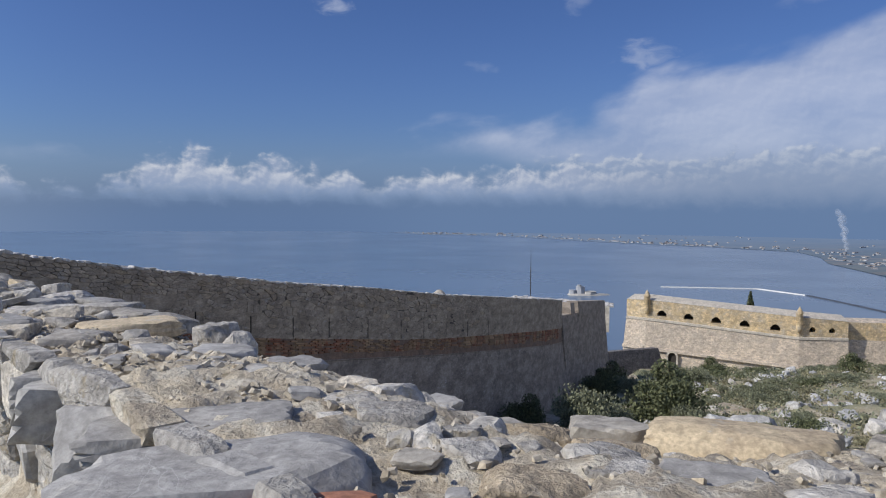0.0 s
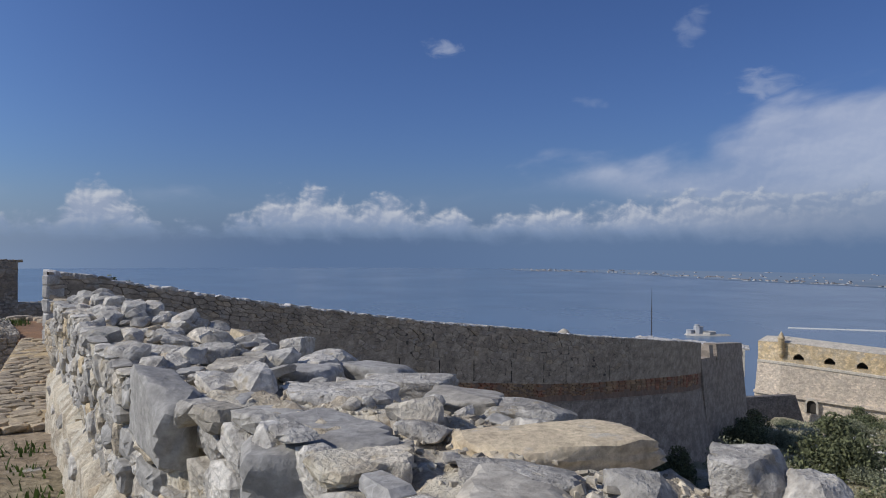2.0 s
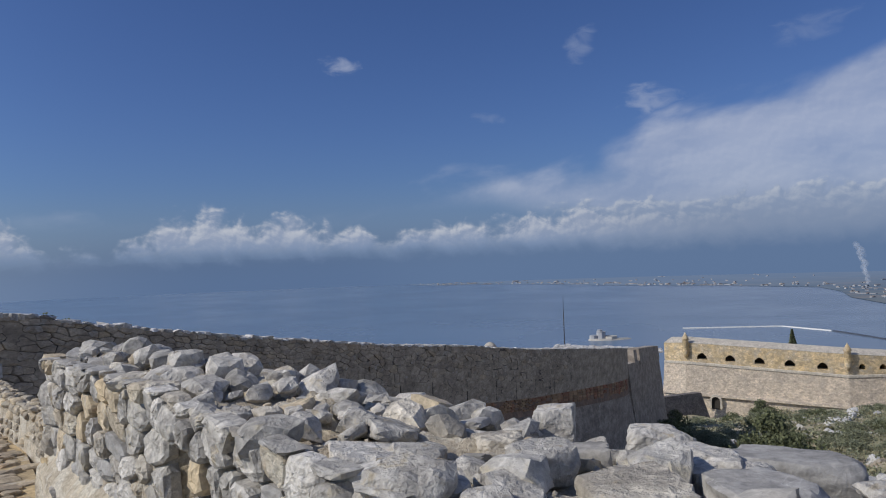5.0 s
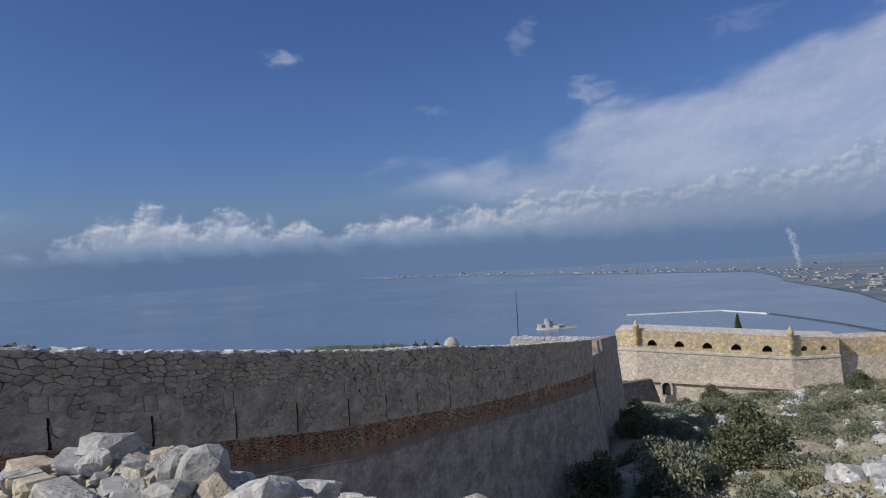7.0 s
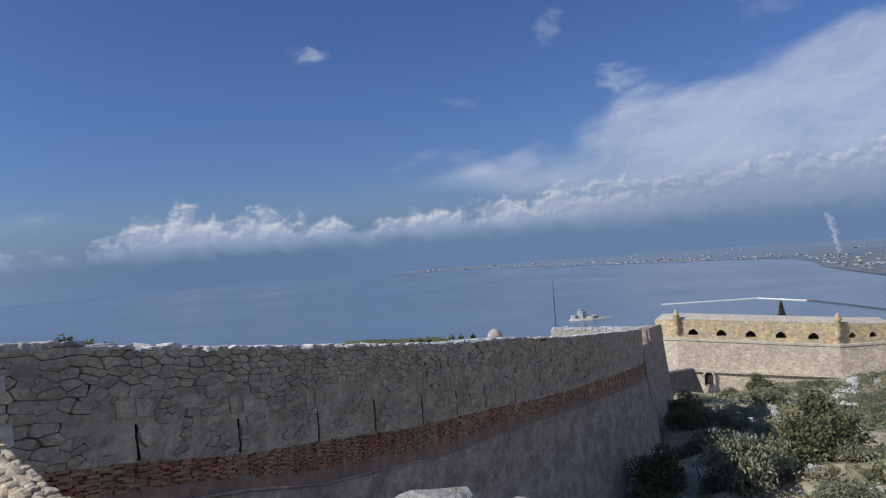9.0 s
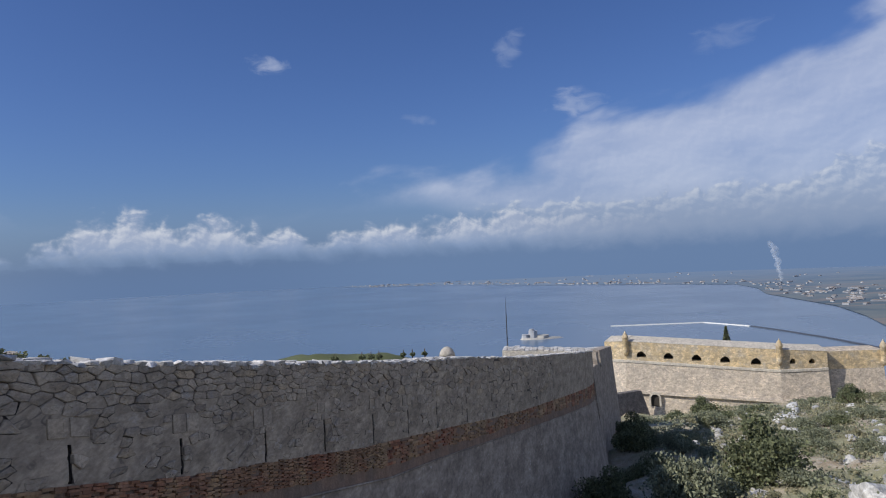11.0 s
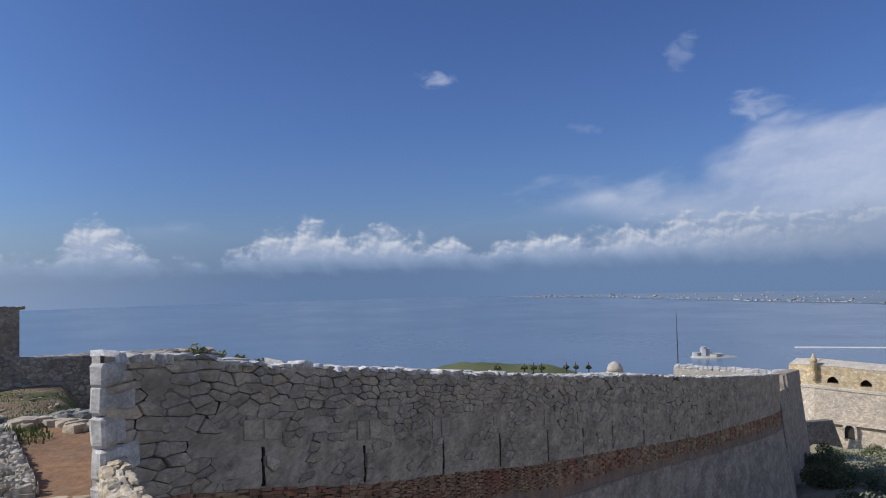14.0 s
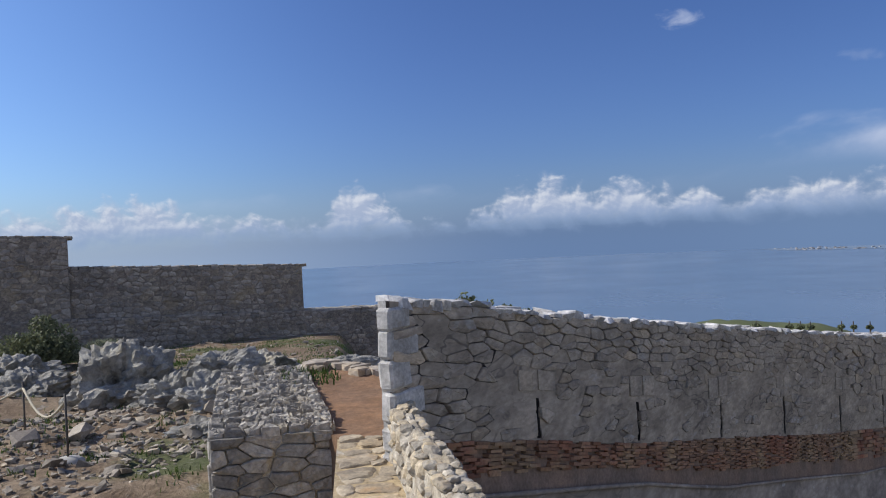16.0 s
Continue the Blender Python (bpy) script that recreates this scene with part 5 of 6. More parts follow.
def build_parapet():
    pts = [Vector((-6.35, 7.75, 0)), Vector((-7.2, 8.98, 0)), Vector((-8.30, 10.12, 0)), Vector((-9.05, 11.0, 0)), Vector((-9.50, 11.55, 0))]
    root = thing("parapet", (-8, 10, 0), "low parapet of mortared rubble along the walkway", "parapet", "", "structure")
    bm = bmesh.new()
    rings = []
    fine = []
    for a, b in zip(pts[:-1], pts[1:]):
        for k in range(8):
            fine.append(a.lerp(b, k / 8))
    fine.append(pts[-1])
    for i, c in enumerate(fine):
        d = (fine[min(i + 1, len(fine) - 1)] - fine[max(i - 1, 0)]).normalized()
        n = Vector((d.y, -d.x, 0))
        top_z = 0.41 + 0.04 * nz(c.x, c.y, 2.0, 3)
        rings.append([bm.verts.new(x) for x in (c + n * 0.08 + UP * -0.6, c + n * 0.13 + UP * top_z, c + n * 0.20 + UP * (top_z + 0.04), c + n * 0.28 + UP * top_z, c + n * 0.50 + UP * -4.5)])
    for a, b in zip(rings[:-1], rings[1:]):
        for k in range(5):
            bm.faces.new((a[k], a[(k + 1) % 5], b[(k + 1) % 5], b[k]))
    bm.faces.new(rings[0])
    bm.faces.new(rings[-1][::-1])
    part("mortar_core", bm, MORTAR, root, "lime mortar core")
    bank = [worn_stone("parapet_stone", 220 + k, PARAPET_STONE if k % 3 else OCHRE, False, 2, 30.0, 0.05) for k in range(8)]
    r = random.Random(31)
    for i, c in enumerate(fine[:-1]):
        d = (fine[i + 1] - c).normalized()
        n = Vector((d.y, -d.x, 0))
        for q in range(3):
            for o in (0.15, 0.20, 0.26):
                if r.random() < 0.72:
                    s = r.uniform(0.045, 0.10)
                    put_block(r.choice(bank), "stone", root, c + d * (0.055 * q + r.uniform(-0.03, 0.03)) + n * o + UP * (0.425 + 0.02 * math.sin((o - 0.1) * 14) + r.uniform(-0.03, 0.012)),
                              frame_of(d, n, 0.25, r), (s * 1.3, s, s * 0.6))
        for z in (0.12, 0.21, 0.30, 0.38):
            if r.random() < 0.75:
                put_block(r.choice(bank), "stone", root, c + d * r.uniform(-0.06, 0.06) + n * 0.14 + UP * z, frame_of(d, n, 0.15, r), (r.uniform(0.10, 0.18), 0.10, 0.09))
    return root


build_parapet()


def build_low_wall():
    a, b = Vector((-10.98, 11.46, 0)), Vector((-10.26, 12.01, 0))
    e = Vector((-12.78, 14.0, 0))
    d = (e - a.lerp(b, 0.5)).normalized()
    n = (b - a).normalized()
    w_ = (b - a).length + 0.05
    root = thing("low_wall", (-11.6, 12.8, -1.0), "low thick wall of grey rubble with a flat weathered top", "wall", "", "structure")
    L = (e - a).length
    bm = bmesh.new()
    q0 = [a + UP * -1.6, a + UP * 0.10, b + UP * 0.10, b + UP * -1.6]
    q1 = [x + d * L for x in q0]
    vs = [[bm.verts.new(x) for x in q] for q in (q0, q1)]
    for k in range(4):
        bm.faces.new((vs[0][k], vs[0][(k + 1) % 4], vs[1][(k + 1) % 4], vs[1][k]))
    bm.faces.new(vs[0])
    bm.faces.new(vs[1][::-1])
    part("mortar_core", bm, MORTAR, root, "grey mortar core")
    r = random.Random(41)
    fn = Vector((n.y, -n.x, 0))
    kw = dict(cut=(0.05, 0.16), gap=0.007, bulge=0.006, depth=0.05, edge=0.010, rag=0.007, tilt=0.14)
    lay_stones(rubble_cells(-0.02, w_, 0.0, 1.6, 0.24, 0.11, r), lambda u, v, o: a + n * u + fn * (o + 0.035) + UP * (0.10 - v), r, root, LOW_STONE, LOW_STONE,
               "", 400, **kw)
    lay_stones(rubble_cells(0.0, L, 0.0, 0.9, 0.28, 0.15, r), lambda u, v, o: a + d * u - n * (o + 0.03) + UP * (0.10 - v), r, root, LOW_STONE, LOW_STONE,
               "", 400, **kw)
    kw["tilt"], kw["rag"] = 0.30, 0.014
    lay_stones(rubble_cells(-0.03, L, -0.03, w_ + 0.02, 0.085, 0.12, r), lambda u, v, o: a + d * u + n * v + UP * (0.13 + o), r, root, LOW_STONE, LOW_STONE,
               "", 400, **kw)
    # soil terrace between this wall and the end of the long wall
    tv = [b + UP * 0.06, Vector((-9.45, 11.6, 0.06)), Vector((-9.9, 12.6, 0.06)), Vector((-10.4, 14.15, 0.10)), Vector((-12.15, 14.25, 0.10)), b + d * L * 0.9 + UP * 0.08]
    bm = bmesh.new()
    top = [bm.verts.new(v) for v in tv]
    bot = [bm.verts.new(v - UP * 1.6) for v in tv]
    for k in range(len(tv)):
        bm.faces.new((top[k], top[(k + 1) % len(tv)], bot[(k + 1) % len(tv)], bot[k]))
    f = bm.faces.new(top)
    bmesh.ops.triangulate(bm, faces=[f])
    part("terrace_soil", bm, SOIL, None, "bare reddish soil of a small terrace", False, "structure", "soil")
    h = Heap()
    for k in range(26):
        p = Vector((-10.3, 14.15, 0.10)).lerp(Vector((-12.3, 14.3, 0.12)), k / 25) + Vector((r.uniform(-.1, .1), r.uniform(-.12, .2), 0))
        h.block(250 + k % 6, p, Matrix.Rotation(r.uniform(0, 3), 3, "Z"), (r.uniform(.15, .3), r.uniform(.12, .22), r.uniform(.08, .16)))
    h.done("edge_stones", STONE_DARK_I, None, "row of stones edging the soil terrace", "stuff", "stones")


build_low_wall()

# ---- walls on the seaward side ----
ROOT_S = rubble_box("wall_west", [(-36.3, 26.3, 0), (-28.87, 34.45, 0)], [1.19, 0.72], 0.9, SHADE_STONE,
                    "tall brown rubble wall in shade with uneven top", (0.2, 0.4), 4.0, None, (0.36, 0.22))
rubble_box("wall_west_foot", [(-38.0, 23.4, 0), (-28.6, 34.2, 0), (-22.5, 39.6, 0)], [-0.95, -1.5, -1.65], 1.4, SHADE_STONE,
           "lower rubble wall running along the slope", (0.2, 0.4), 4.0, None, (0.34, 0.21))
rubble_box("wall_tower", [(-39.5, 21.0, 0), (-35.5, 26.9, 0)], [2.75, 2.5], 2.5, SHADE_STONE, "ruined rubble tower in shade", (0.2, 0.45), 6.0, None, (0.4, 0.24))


# ---- far bastion ----
def build_bastion():
    root = thing("bastion", (60, 156, -34), "large sunlit bastion of pale ashlar with a golden parapet and embrasures", "bastion", "", "structure")
    p0, p1, p2, p3 = Vector((41.5, 166.0, 0)), Vector((45.2, 162.4, 0)), Vector((73.8, 150.0, 0)), Vector((83.6, 149.0, 0))
    zt = (-17.8, -17.5, -19.4, -20.1)
    zc = (-22.0, -21.9, -23.9, -23.8)
    zb = (-40.0, -40.0, -44.0, -44.0)

    def face(name, zs_top, zs_bot, out0, out1, thick, material, label, holes=()):
        h = Heap()
        dk = Heap()
        pts = (p0, p1, p2, p3)
        last = None
        for i in range(3):
            a, b = pts[i], pts[i + 1]
            d = (b - a).normalized()
            n = Vector((d.y, -d.x, 0))
            ends = [[c + n * o + UP * z for o, z in ((out0, zs_top[k]), (out1, zs_bot[k]))] for c, k in ((a, i), (b, i + 1))]
            if last:
                h.quad(last[0], ends[0][0], ends[0][1], last[1])
            last = ends[1]
            us = [0.0, 1.0]
            hs = [q for q in holes if q[0] == i]
            for _, u, wu, _, _ in hs:
                us += [u - wu / 2, u + wu / 2]
            us = sorted(us)
            for u0, u1 in zip(us[:-1], us[1:]):
                def P(u, s, inn=0.0):
                    t, bo = zs_top[i] + (zs_top[i + 1] - zs_top[i]) * u, zs_bot[i] + (zs_bot[i + 1] - zs_bot[i]) * u
                    return a.lerp(b, u) + n * (out0 + (out1 - out0) * s - inn) + UP * (t + (bo - t) * s)
                hit = [q for q in hs if abs((u0 + u1) / 2 - q[1]) < q[2] / 4]
                if hit:
                    _, uc, wu, s0, s1 = hit[0]
                    arch = [(u0 + (u1 - u0) * k / 8, s0 + (s1 - s0) * 0.55 * (1 - math.sin(math.pi * k / 8))) for k in range(9)]
                    for (ua, sa), (ub, sb) in zip(arch[:-1], arch[1:]):
                        h.quad(P(ua, 0), P(ub, 0), P(ub, sb), P(ua, sa))
                        h.quad(P(ua, sa), P(ub, sb), P(ub, sb, 2.2), P(ua, sa, 2.2))
                        dk.quad(P(ua, sa, 2.2), P(ub, sb, 2.2), P(ub, s1, 2.2), P(ua, s1, 2.2))
                    h.quad(P(u0, s1), P(u1, s1), P(u1, 1), P(u0, 1))
                    h.quad(P(u0, s1), P(u1, s1), P(u1, s1, 2.2), P(u0, s1, 2.2))
                    h.quad(P(u0, arch[0][1]), P(u0, s1), P(u0, s1, 2.2), P(u0, arch[0][1], 2.2))
                    h.quad(P(u1, arch[-1][1]), P(u1, s1), P(u1, s1, 2.2), P(u1, arch[-1][1], 2.2))
                else:
                    h.quad(P(u0, 0), P(u1, 0), P(u1, 1), P(u0, 1))
            def Q(u, z_in):
                t = zs_top[i] + (zs_top[i + 1] - zs_top[i]) * u
                return a.lerp(b, u) + n * (out0 - z_in) + UP * (t + z_in * 0.25)
            if thick:
                h.quad(Q(0, 0), Q(1, 0), Q(1, thick), Q(0, thick))
                back = Q(0, thick), Q(1, thick)
                h.quad(back[0], back[1], back[1] - UP * 9, back[0] - UP * 9)
        ob = h.done(name, material, root, label, "")
        if dk.v:
            dk.done("embrasure_backs", DARK, root, "embrasure backs coloured near-black for their shade", "")
        return ob

    holes = [(1, u, 0.064, 0.47, 0.79) for u in (0.105, 0.29, 0.475, 0.66, 0.855)] + [(2, u, 0.14, 0.42, 0.70) for u in (0.28, 0.68)]
    face("parapet_face", zt, zc, 0.0, 0.0, 0, FORT_TOP, "golden ashlar parapet", holes)
    face("parapet_slope", [z + 0.0 for z in zt], [z - 0.05 for z in zt], 0.05, 0.05, 3.6, FORT_CAP, "pale sloping parapet top")
    face("scarp", [z - 0.05 for z in zc], zb, 0.1, 3.2, 0, FORT, "pale battered scarp")
    face("cordon", [z + 0.18 for z in zc], [z - 0.28 for z in zc], 0.32, 0.32, 0.4, FORT_CAP, "projecting cordon")
    face("lower_ledge", (-28.2, -28.2, -29.7, -30.3), (-28.7, -28.7, -30.2, -30.8), 1.75, 1.85, 1.0, FORT, "ledge along the lower scarp")
    for p, z in ((p1, -17.2), (p2, -19.1), (Vector((96.5, 149.8, 0)), -20.4)):
        bm = bmesh.new()
        n_ = Vector((-0.4, -0.9, 0)) * 0.3
        add_lathe(bm, p + n_ + UP * (z - 3.6), ((0.25, 0), (0.60, 0.8), (0.64, 1.0), (0.64, 3.9), (0.74, 4.0), (0.74, 4.2), (0.58, 4.55), (0.36, 5.0), (0.12, 5.35), (0.05, 5.6)), 16)
        part("corner_turret", bm, FORT_TOP, root, "small domed stone sentry turret", True)
    # doorway at the foot
    bm = bmesh.new()
    c = Vector((50.0, 158.6, -31.2))
    d = (p2 - p1).normalized()
    n = Vector((d.y, -d.x, 0))
    for k in range(9):
        a = math.pi * k / 8
        add_box(bm, c + d * 1.05 * math.cos(a) + UP * (1.5 + 1.05 * math.sin(a)), (0.45, 1.2, 0.42), frame_of(d * -math.sin(a) + UP * math.cos(a), n * -1).to_3x3())
    for s in (-1, 1):
        add_box(bm, c + d * 1.08 * s + UP * 0.7, (0.42, 1.2, 1.8), frame_of(d, n * -1))
    part("gate_arch", bm, FORT_CAP, root, "stone arch of a gate")
    # solid dark box in the arch, painted shade of the passage
    bm = bmesh.new()
    add_box(bm, c + UP * 0.9 - n * 0.2, (1.8, 0.5, 2.7), frame_of(d, n * -1))
    part("gate_shade", bm, DARK, root, "near-black fill that stands for the shade in the gateway")
    # curtain running back to the corner; a darker stone colour carries its shade
    h = Heap()
    q = [Vector((24.0, 143.0, 0)), Vector((46.0, 155.9, 0))]
    h.quad(q[0] + UP * -26.6, q[1] + UP * -27.4, q[1] + Vector((1.5, -1.0, -33)), q[0] + Vector((1.5, -1, -38)))
    h.quad(q[0] + UP * -26.6, q[1] + UP * -27.4, q[1] + Vector((-0.8, 1.2, -27.4)), q[0] + Vector((-0.8, 1.2, -26.6)))
    h.quad(q[1] + UP * -27.4, q[1] + Vector((1.5, -1.0, -36)), q[1] + Vector((-0.8, 1.2, -36)), q[1] + Vector((-0.8, 1.2, -27.4)))
    h.done("curtain", MASON, root, "low curtain wall, its shade put into the dark stone colour", "")
    # further step of the bastion on the right
    h = Heap()
    a, b = Vector((83.2, 151.5, 0)), Vector((96.5, 149.8, 0))
    top_h = Heap()
    for za, zb_, o0, o1 in ((-20.6, -24.4, 0, 0), (-24.4, -46, 0.1, 3.0)):
        dd = (b - a).normalized()
        nn = Vector((dd.y, -dd.x, 0))
        (top_h if o0 == o1 else h).quad(a + nn * o0 + UP * za, b + nn * o0 + UP * za, b + nn * o1 + UP * zb_, a + nn * o1 + UP * zb_)
    h.quad(a + UP * -20.6, b + UP * -20.6, b + Vector((-1, 3, -20)), a + Vector((-1, 3, -20)))
    h.done("flank", FORT, root, "pale flank of the bastion", "")
    top_h.done("flank_parapet", FORT_TOP, root, "golden parapet of the flank", "")
    c = Vector((-5.8, 6.3, 1.7))
    root.matrix_basis = Matrix.Translation(c + Vector((0.8, -0.8, -0.5))) @ Matrix.Diagonal((1.12, 1.12, 1.12, 1)) @ Matrix.Translation(-c) @ root.matrix_basis
    return root


build_bastion()

# pale terrace wall beyond the long wall's corner
rubble_box("terrace_wall", [(10.7, 113.8, 0), (26.0, 110.2, 0)], [-12.35, -12.95], 4.0, FORT_CAP,
           "sunlit pale terrace parapet beyond the corner", (0.5, 1.1), 4.0)


def build_turret():
    root = thing("sentry_turret", (-0.46, 78.05, -12), "small domed sentry turret of ochre stone", "turret")
    bm = bmesh.new()
    add_lathe(bm, (-0.46, 78.05, -12), ((0.72, 0), (0.72, 3.9), (0.84, 3.95), (0.84, 4.1)), 16)
    part("drum", bm, FORT_TOP, root, "round stone drum", True)
    bm = bmesh.new()
    add_lathe(bm, (-0.46, 78.05, -7.9), ((0.80, 0), (0.74, 0.35), (0.58, 0.65), (0.33, 0.86), (0.08, 0.96)), 16)
    part("dome", bm, FORT_CAP, root, "stone dome", True)


build_turret()


def build_mast():
    root = thing("mast", (21.9, 177.6, -40), "tall thin grey metal mast", "mast")
    bm = bmesh.new()
    add_tube(bm, [(21.9, 177.6, -40), (21.9, 177.6, -24), (21.9, 177.6, -12)], 0.16, 8, 0.7)
    part("pole", bm, STEEL, root)
    bm = bmesh.new()
    add_tube(bm, [(21.9, 177.6, -12), (21.9, 177.6, -7.8)], 0.07, 6, 0.5)
    part("tip", bm, STEEL, root)


build_mast()


def build_island_fort():
    c = Vector((240, 1222, -140))
    root = thing("island_fort", c, "small pale stone castle on an islet in the bay", "castle")
    bm = bmesh.new()
    pts = [(-1.0, 0.0), (-0.7, 0.4), (0.0, 0.5), (0.7, 0.4), (1.3, 0.1), (1.9, 0.0), (1.2, -0.3), (0.5, -0.5), (-0.4, -0.5), (-0.9, -0.3)]
    lo = [bm.verts.new(c + Vector((x * 26, y * 26, 0))) for x, y in pts]
    hi = [bm.verts.new(c + Vector((x * 23, y * 22, 2.6))) for x, y in pts]
    for k in range(len(pts)):
        bm.faces.new((lo[k], lo[(k + 1) % len(pts)], hi[(k + 1) % len(pts)], hi[k]))
    bm.faces.new(hi)
    part("islet", bm, ISLET, root, "flat rocky islet")
    for name, x, y, sx, sy, h, label in (("tower", -3, 0, 15, 14, 12, "squat main tower"), ("low_bastion", 13, 0, 22, 15, 4, "low battery"),
                                         ("west_bastion", -16, 0, 13, 15, 6, "rounded west battery"), ("keep_top", -5, 0, 8, 8, 15, "upper stage of the tower")):
        bm = bmesh.new()
        add_lathe(bm, c + Vector((x, y, 2.4)), ((0.55 * sx, 0), (0.5 * sx, h * 0.9), (0.53 * sx, h * 0.91), (0.53 * sx, h)), 8)
        part(name, bm, WHITE if name != "low_bastion" else ISLET, root, label)


build_island_fort()


# ---- plants and rocks ----
def leaf_cloud(h, centre, radius, count, size, r, squash=0.75, lumps=7):
    """Leaves gathered in lumps, with an uneven outline."""
    cs = []
    for _ in range(lumps):
        v = Vector((r.gauss(0, 1), r.gauss(0, 1), abs(r.gauss(0, 0.8)))).normalized() * radius * r.uniform(0.25, 0.75)
        cs.append((Vector((v.x, v.y, v.z * squash)), radius * r.uniform(0.28, 0.5)))
    for _ in range(count):
        c, rr = r.choice(cs)
        v = Vector((r.gauss(0, 1), r.gauss(0, 1), r.gauss(0, 1))).normalized() * rr * r.uniform(0.55, 1.08)
        p = centre + c + Vector((v.x, v.y, v.z * squash))
        a = Vector((r.gauss(0, 1), r.gauss(0, 1), r.gauss(0, 1))).normalized() * size * r.uniform(0.6, 1.3)
        b = a.cross(Vector((r.gauss(0, 1), r.gauss(0, 1), r.gauss(0, 1)))).normalized() * size * 0.5
        h.quad(p - a, p + b, p + a, p - b)


def make_shrub(seed, material, radius, count, size, squash, label):
    r = random.Random(seed)
    root = thing("shrub", (0, 0, 0), label, "shrub", "shrubs on the slope")
    h = Heap()
    leaf_cloud(h, Vector((0, 0, radius * 0.35)), radius, count, size, r, squash, 11)
    h.done("leaves", material, root, "", "")
    bm = bmesh.new()
    for k in range(6):
        a = k * 1.05 + r.uniform(-0.3, 0.3)
        add_tube(bm, [(0, 0, -0.3), (math.cos(a) * radius * 0.25, math.sin(a) * radius * 0.25, radius * 0.3),
                      (math.cos(a) * radius * 0.55, math.sin(a) * radius * 0.55, radius * 0.6)], radius * 0.03, 5, 0.4)
    part("stems", bm, BARK, root)
    return root


def scatter_plants():
    r = random.Random(77)
    protos = [make_shrub(1, LEAF, 2.0, 5200, 0.09, 0.85, "dense dark green shrub on the stony slope"),
              make_shrub(2, LEAF_GREY, 1.6, 3600, 0.075, 0.7, "grey-green bush on the stony slope"),
              make_shrub(3, LEAF_GREY, 1.2, 2400, 0.07, 0.6, "low grey-green bush on the stony slope"),
              make_shrub(4, LEAF_DRY, 1.0, 1900, 0.06, 0.55, "dry olive-brown bush on the stony slope"),
              make_shrub(5, LEAF, 1.3, 2900, 0.075, 0.7, "small dark green bush on the stony slope")]
    used = set()

    def plant(k, x, y, s, sz=1.0):
        m = Matrix.Translation((x, y, ground_height(x, y) - 0.15 * s)) @ Matrix.Rotation(r.uniform(0, 6), 4, "Z")
        if k not in used:
            used.add(k)
            protos[k].scale = (1, 1, 1)
            protos[k].matrix_basis = m @ Matrix.Diagonal((s, s, s * sz, 1))
            return
        ob = copy_thing(protos[k], m)
        ob.scale = (s, s, s * sz)
    # the big bush and its neighbours
    plant(0, 13.9, 45.0, 1.5, 1.05)
    plant(4, 15.6, 46.5, 1.5, 1.1)
    plant(4, 12.3, 44.0, 1.1)
    plant(1, 8.4, 41.0, 1.5, 1.2)
    plant(1, 10.0, 42.0, 1.1)
    plant(0, 5.6, 44.6, 1.0, 1.1)
    plant(4, 4.0, 42.0, 1.1)
    # dark shrubs added to fill the shadowed patch by the wall's corner
    plant(0, 15.8, 70.0, 1.2)
    plant(0, 17.5, 76.0, 1.3)
    plant(0, 20.0, 84.0, 1.4)
    plant(1, 18.5, 73.0, 1.4)
    plant(0, 54.5, 144.0, 1.9)
    plant(0, 69.0, 118.0, 1.6)
    plant(0, 75.0, 112.0, 1.6)
    plant(4, 45.0, 133.0, 1.7)
    plant(0, -31.0, 22.6, 0.8)
    plant(1, -29.5, 23.8, 0.6)
    plant(4, -33.5, 24.5, 0.9)
    for k in range(210):
        t = r.random()
        y = 26 + 118 * t ** 1.2
        x = float(np.interp(y, (20, 67, 95, 150), (-3, 15, 26, 40))) + abs(r.gauss(0, 1)) * (10 + y * 0.30) + 1.5
        i = r.choice((1, 2, 2, 3, 3, 3, 4, 2))
        plant(i, x, y, r.uniform(0.6, 1.35) * (1.15 if y > 80 else 0.8))
    # wood at the wall's foot in shade
    for k in range(13):
        y = 42 + 50 * r.random()
        base = lw_face(min(y, 66), 2.6)[0].x if y < 67 else 14 + (y - 67) * 0.37 + 3
        plant(r.choice((1, 4, 1, 2)), base + r.uniform(0.5, 4.0), y, r.uniform(0.7, 1.15))
    for p in range(5):
        if p not in used:
            plant(p, 30, 70, 1.0)
    # rocks on the slope
    rocks = [worn_stone("slope_rock", 500 + k, PALE_ROCK, False, 3, 16.0, 0.08) for k in range(6)]
    for k in range(330):
        y = 24 + 95 * r.random() ** 1.4
        x = float(np.interp(y, (20, 67, 95, 150), (2, 19, 32, 50))) + abs(r.gauss(0, 1)) * (6 + y * 0.25)
        s = r.uniform(0.3, 1.0) * (1.9 if r.random() < 0.08 else 1.0)
        ob = new("boulder", r.choice(rocks))
        ob.matrix_basis = Matrix.Translation((x, y, ground_height(x, y) + s * 0.12)) @ Euler((r.uniform(-.3, .3), r.uniform(-.3, .3), r.uniform(0, 6))).to_matrix().to_4x4() @ Matrix.Diagonal((s * 1.3, s, s * 0.75, 1))
        tagged(ob, "pale grey limestone boulder lying on the slope", "boulder", "boulders on the slope")


scatter_plants()


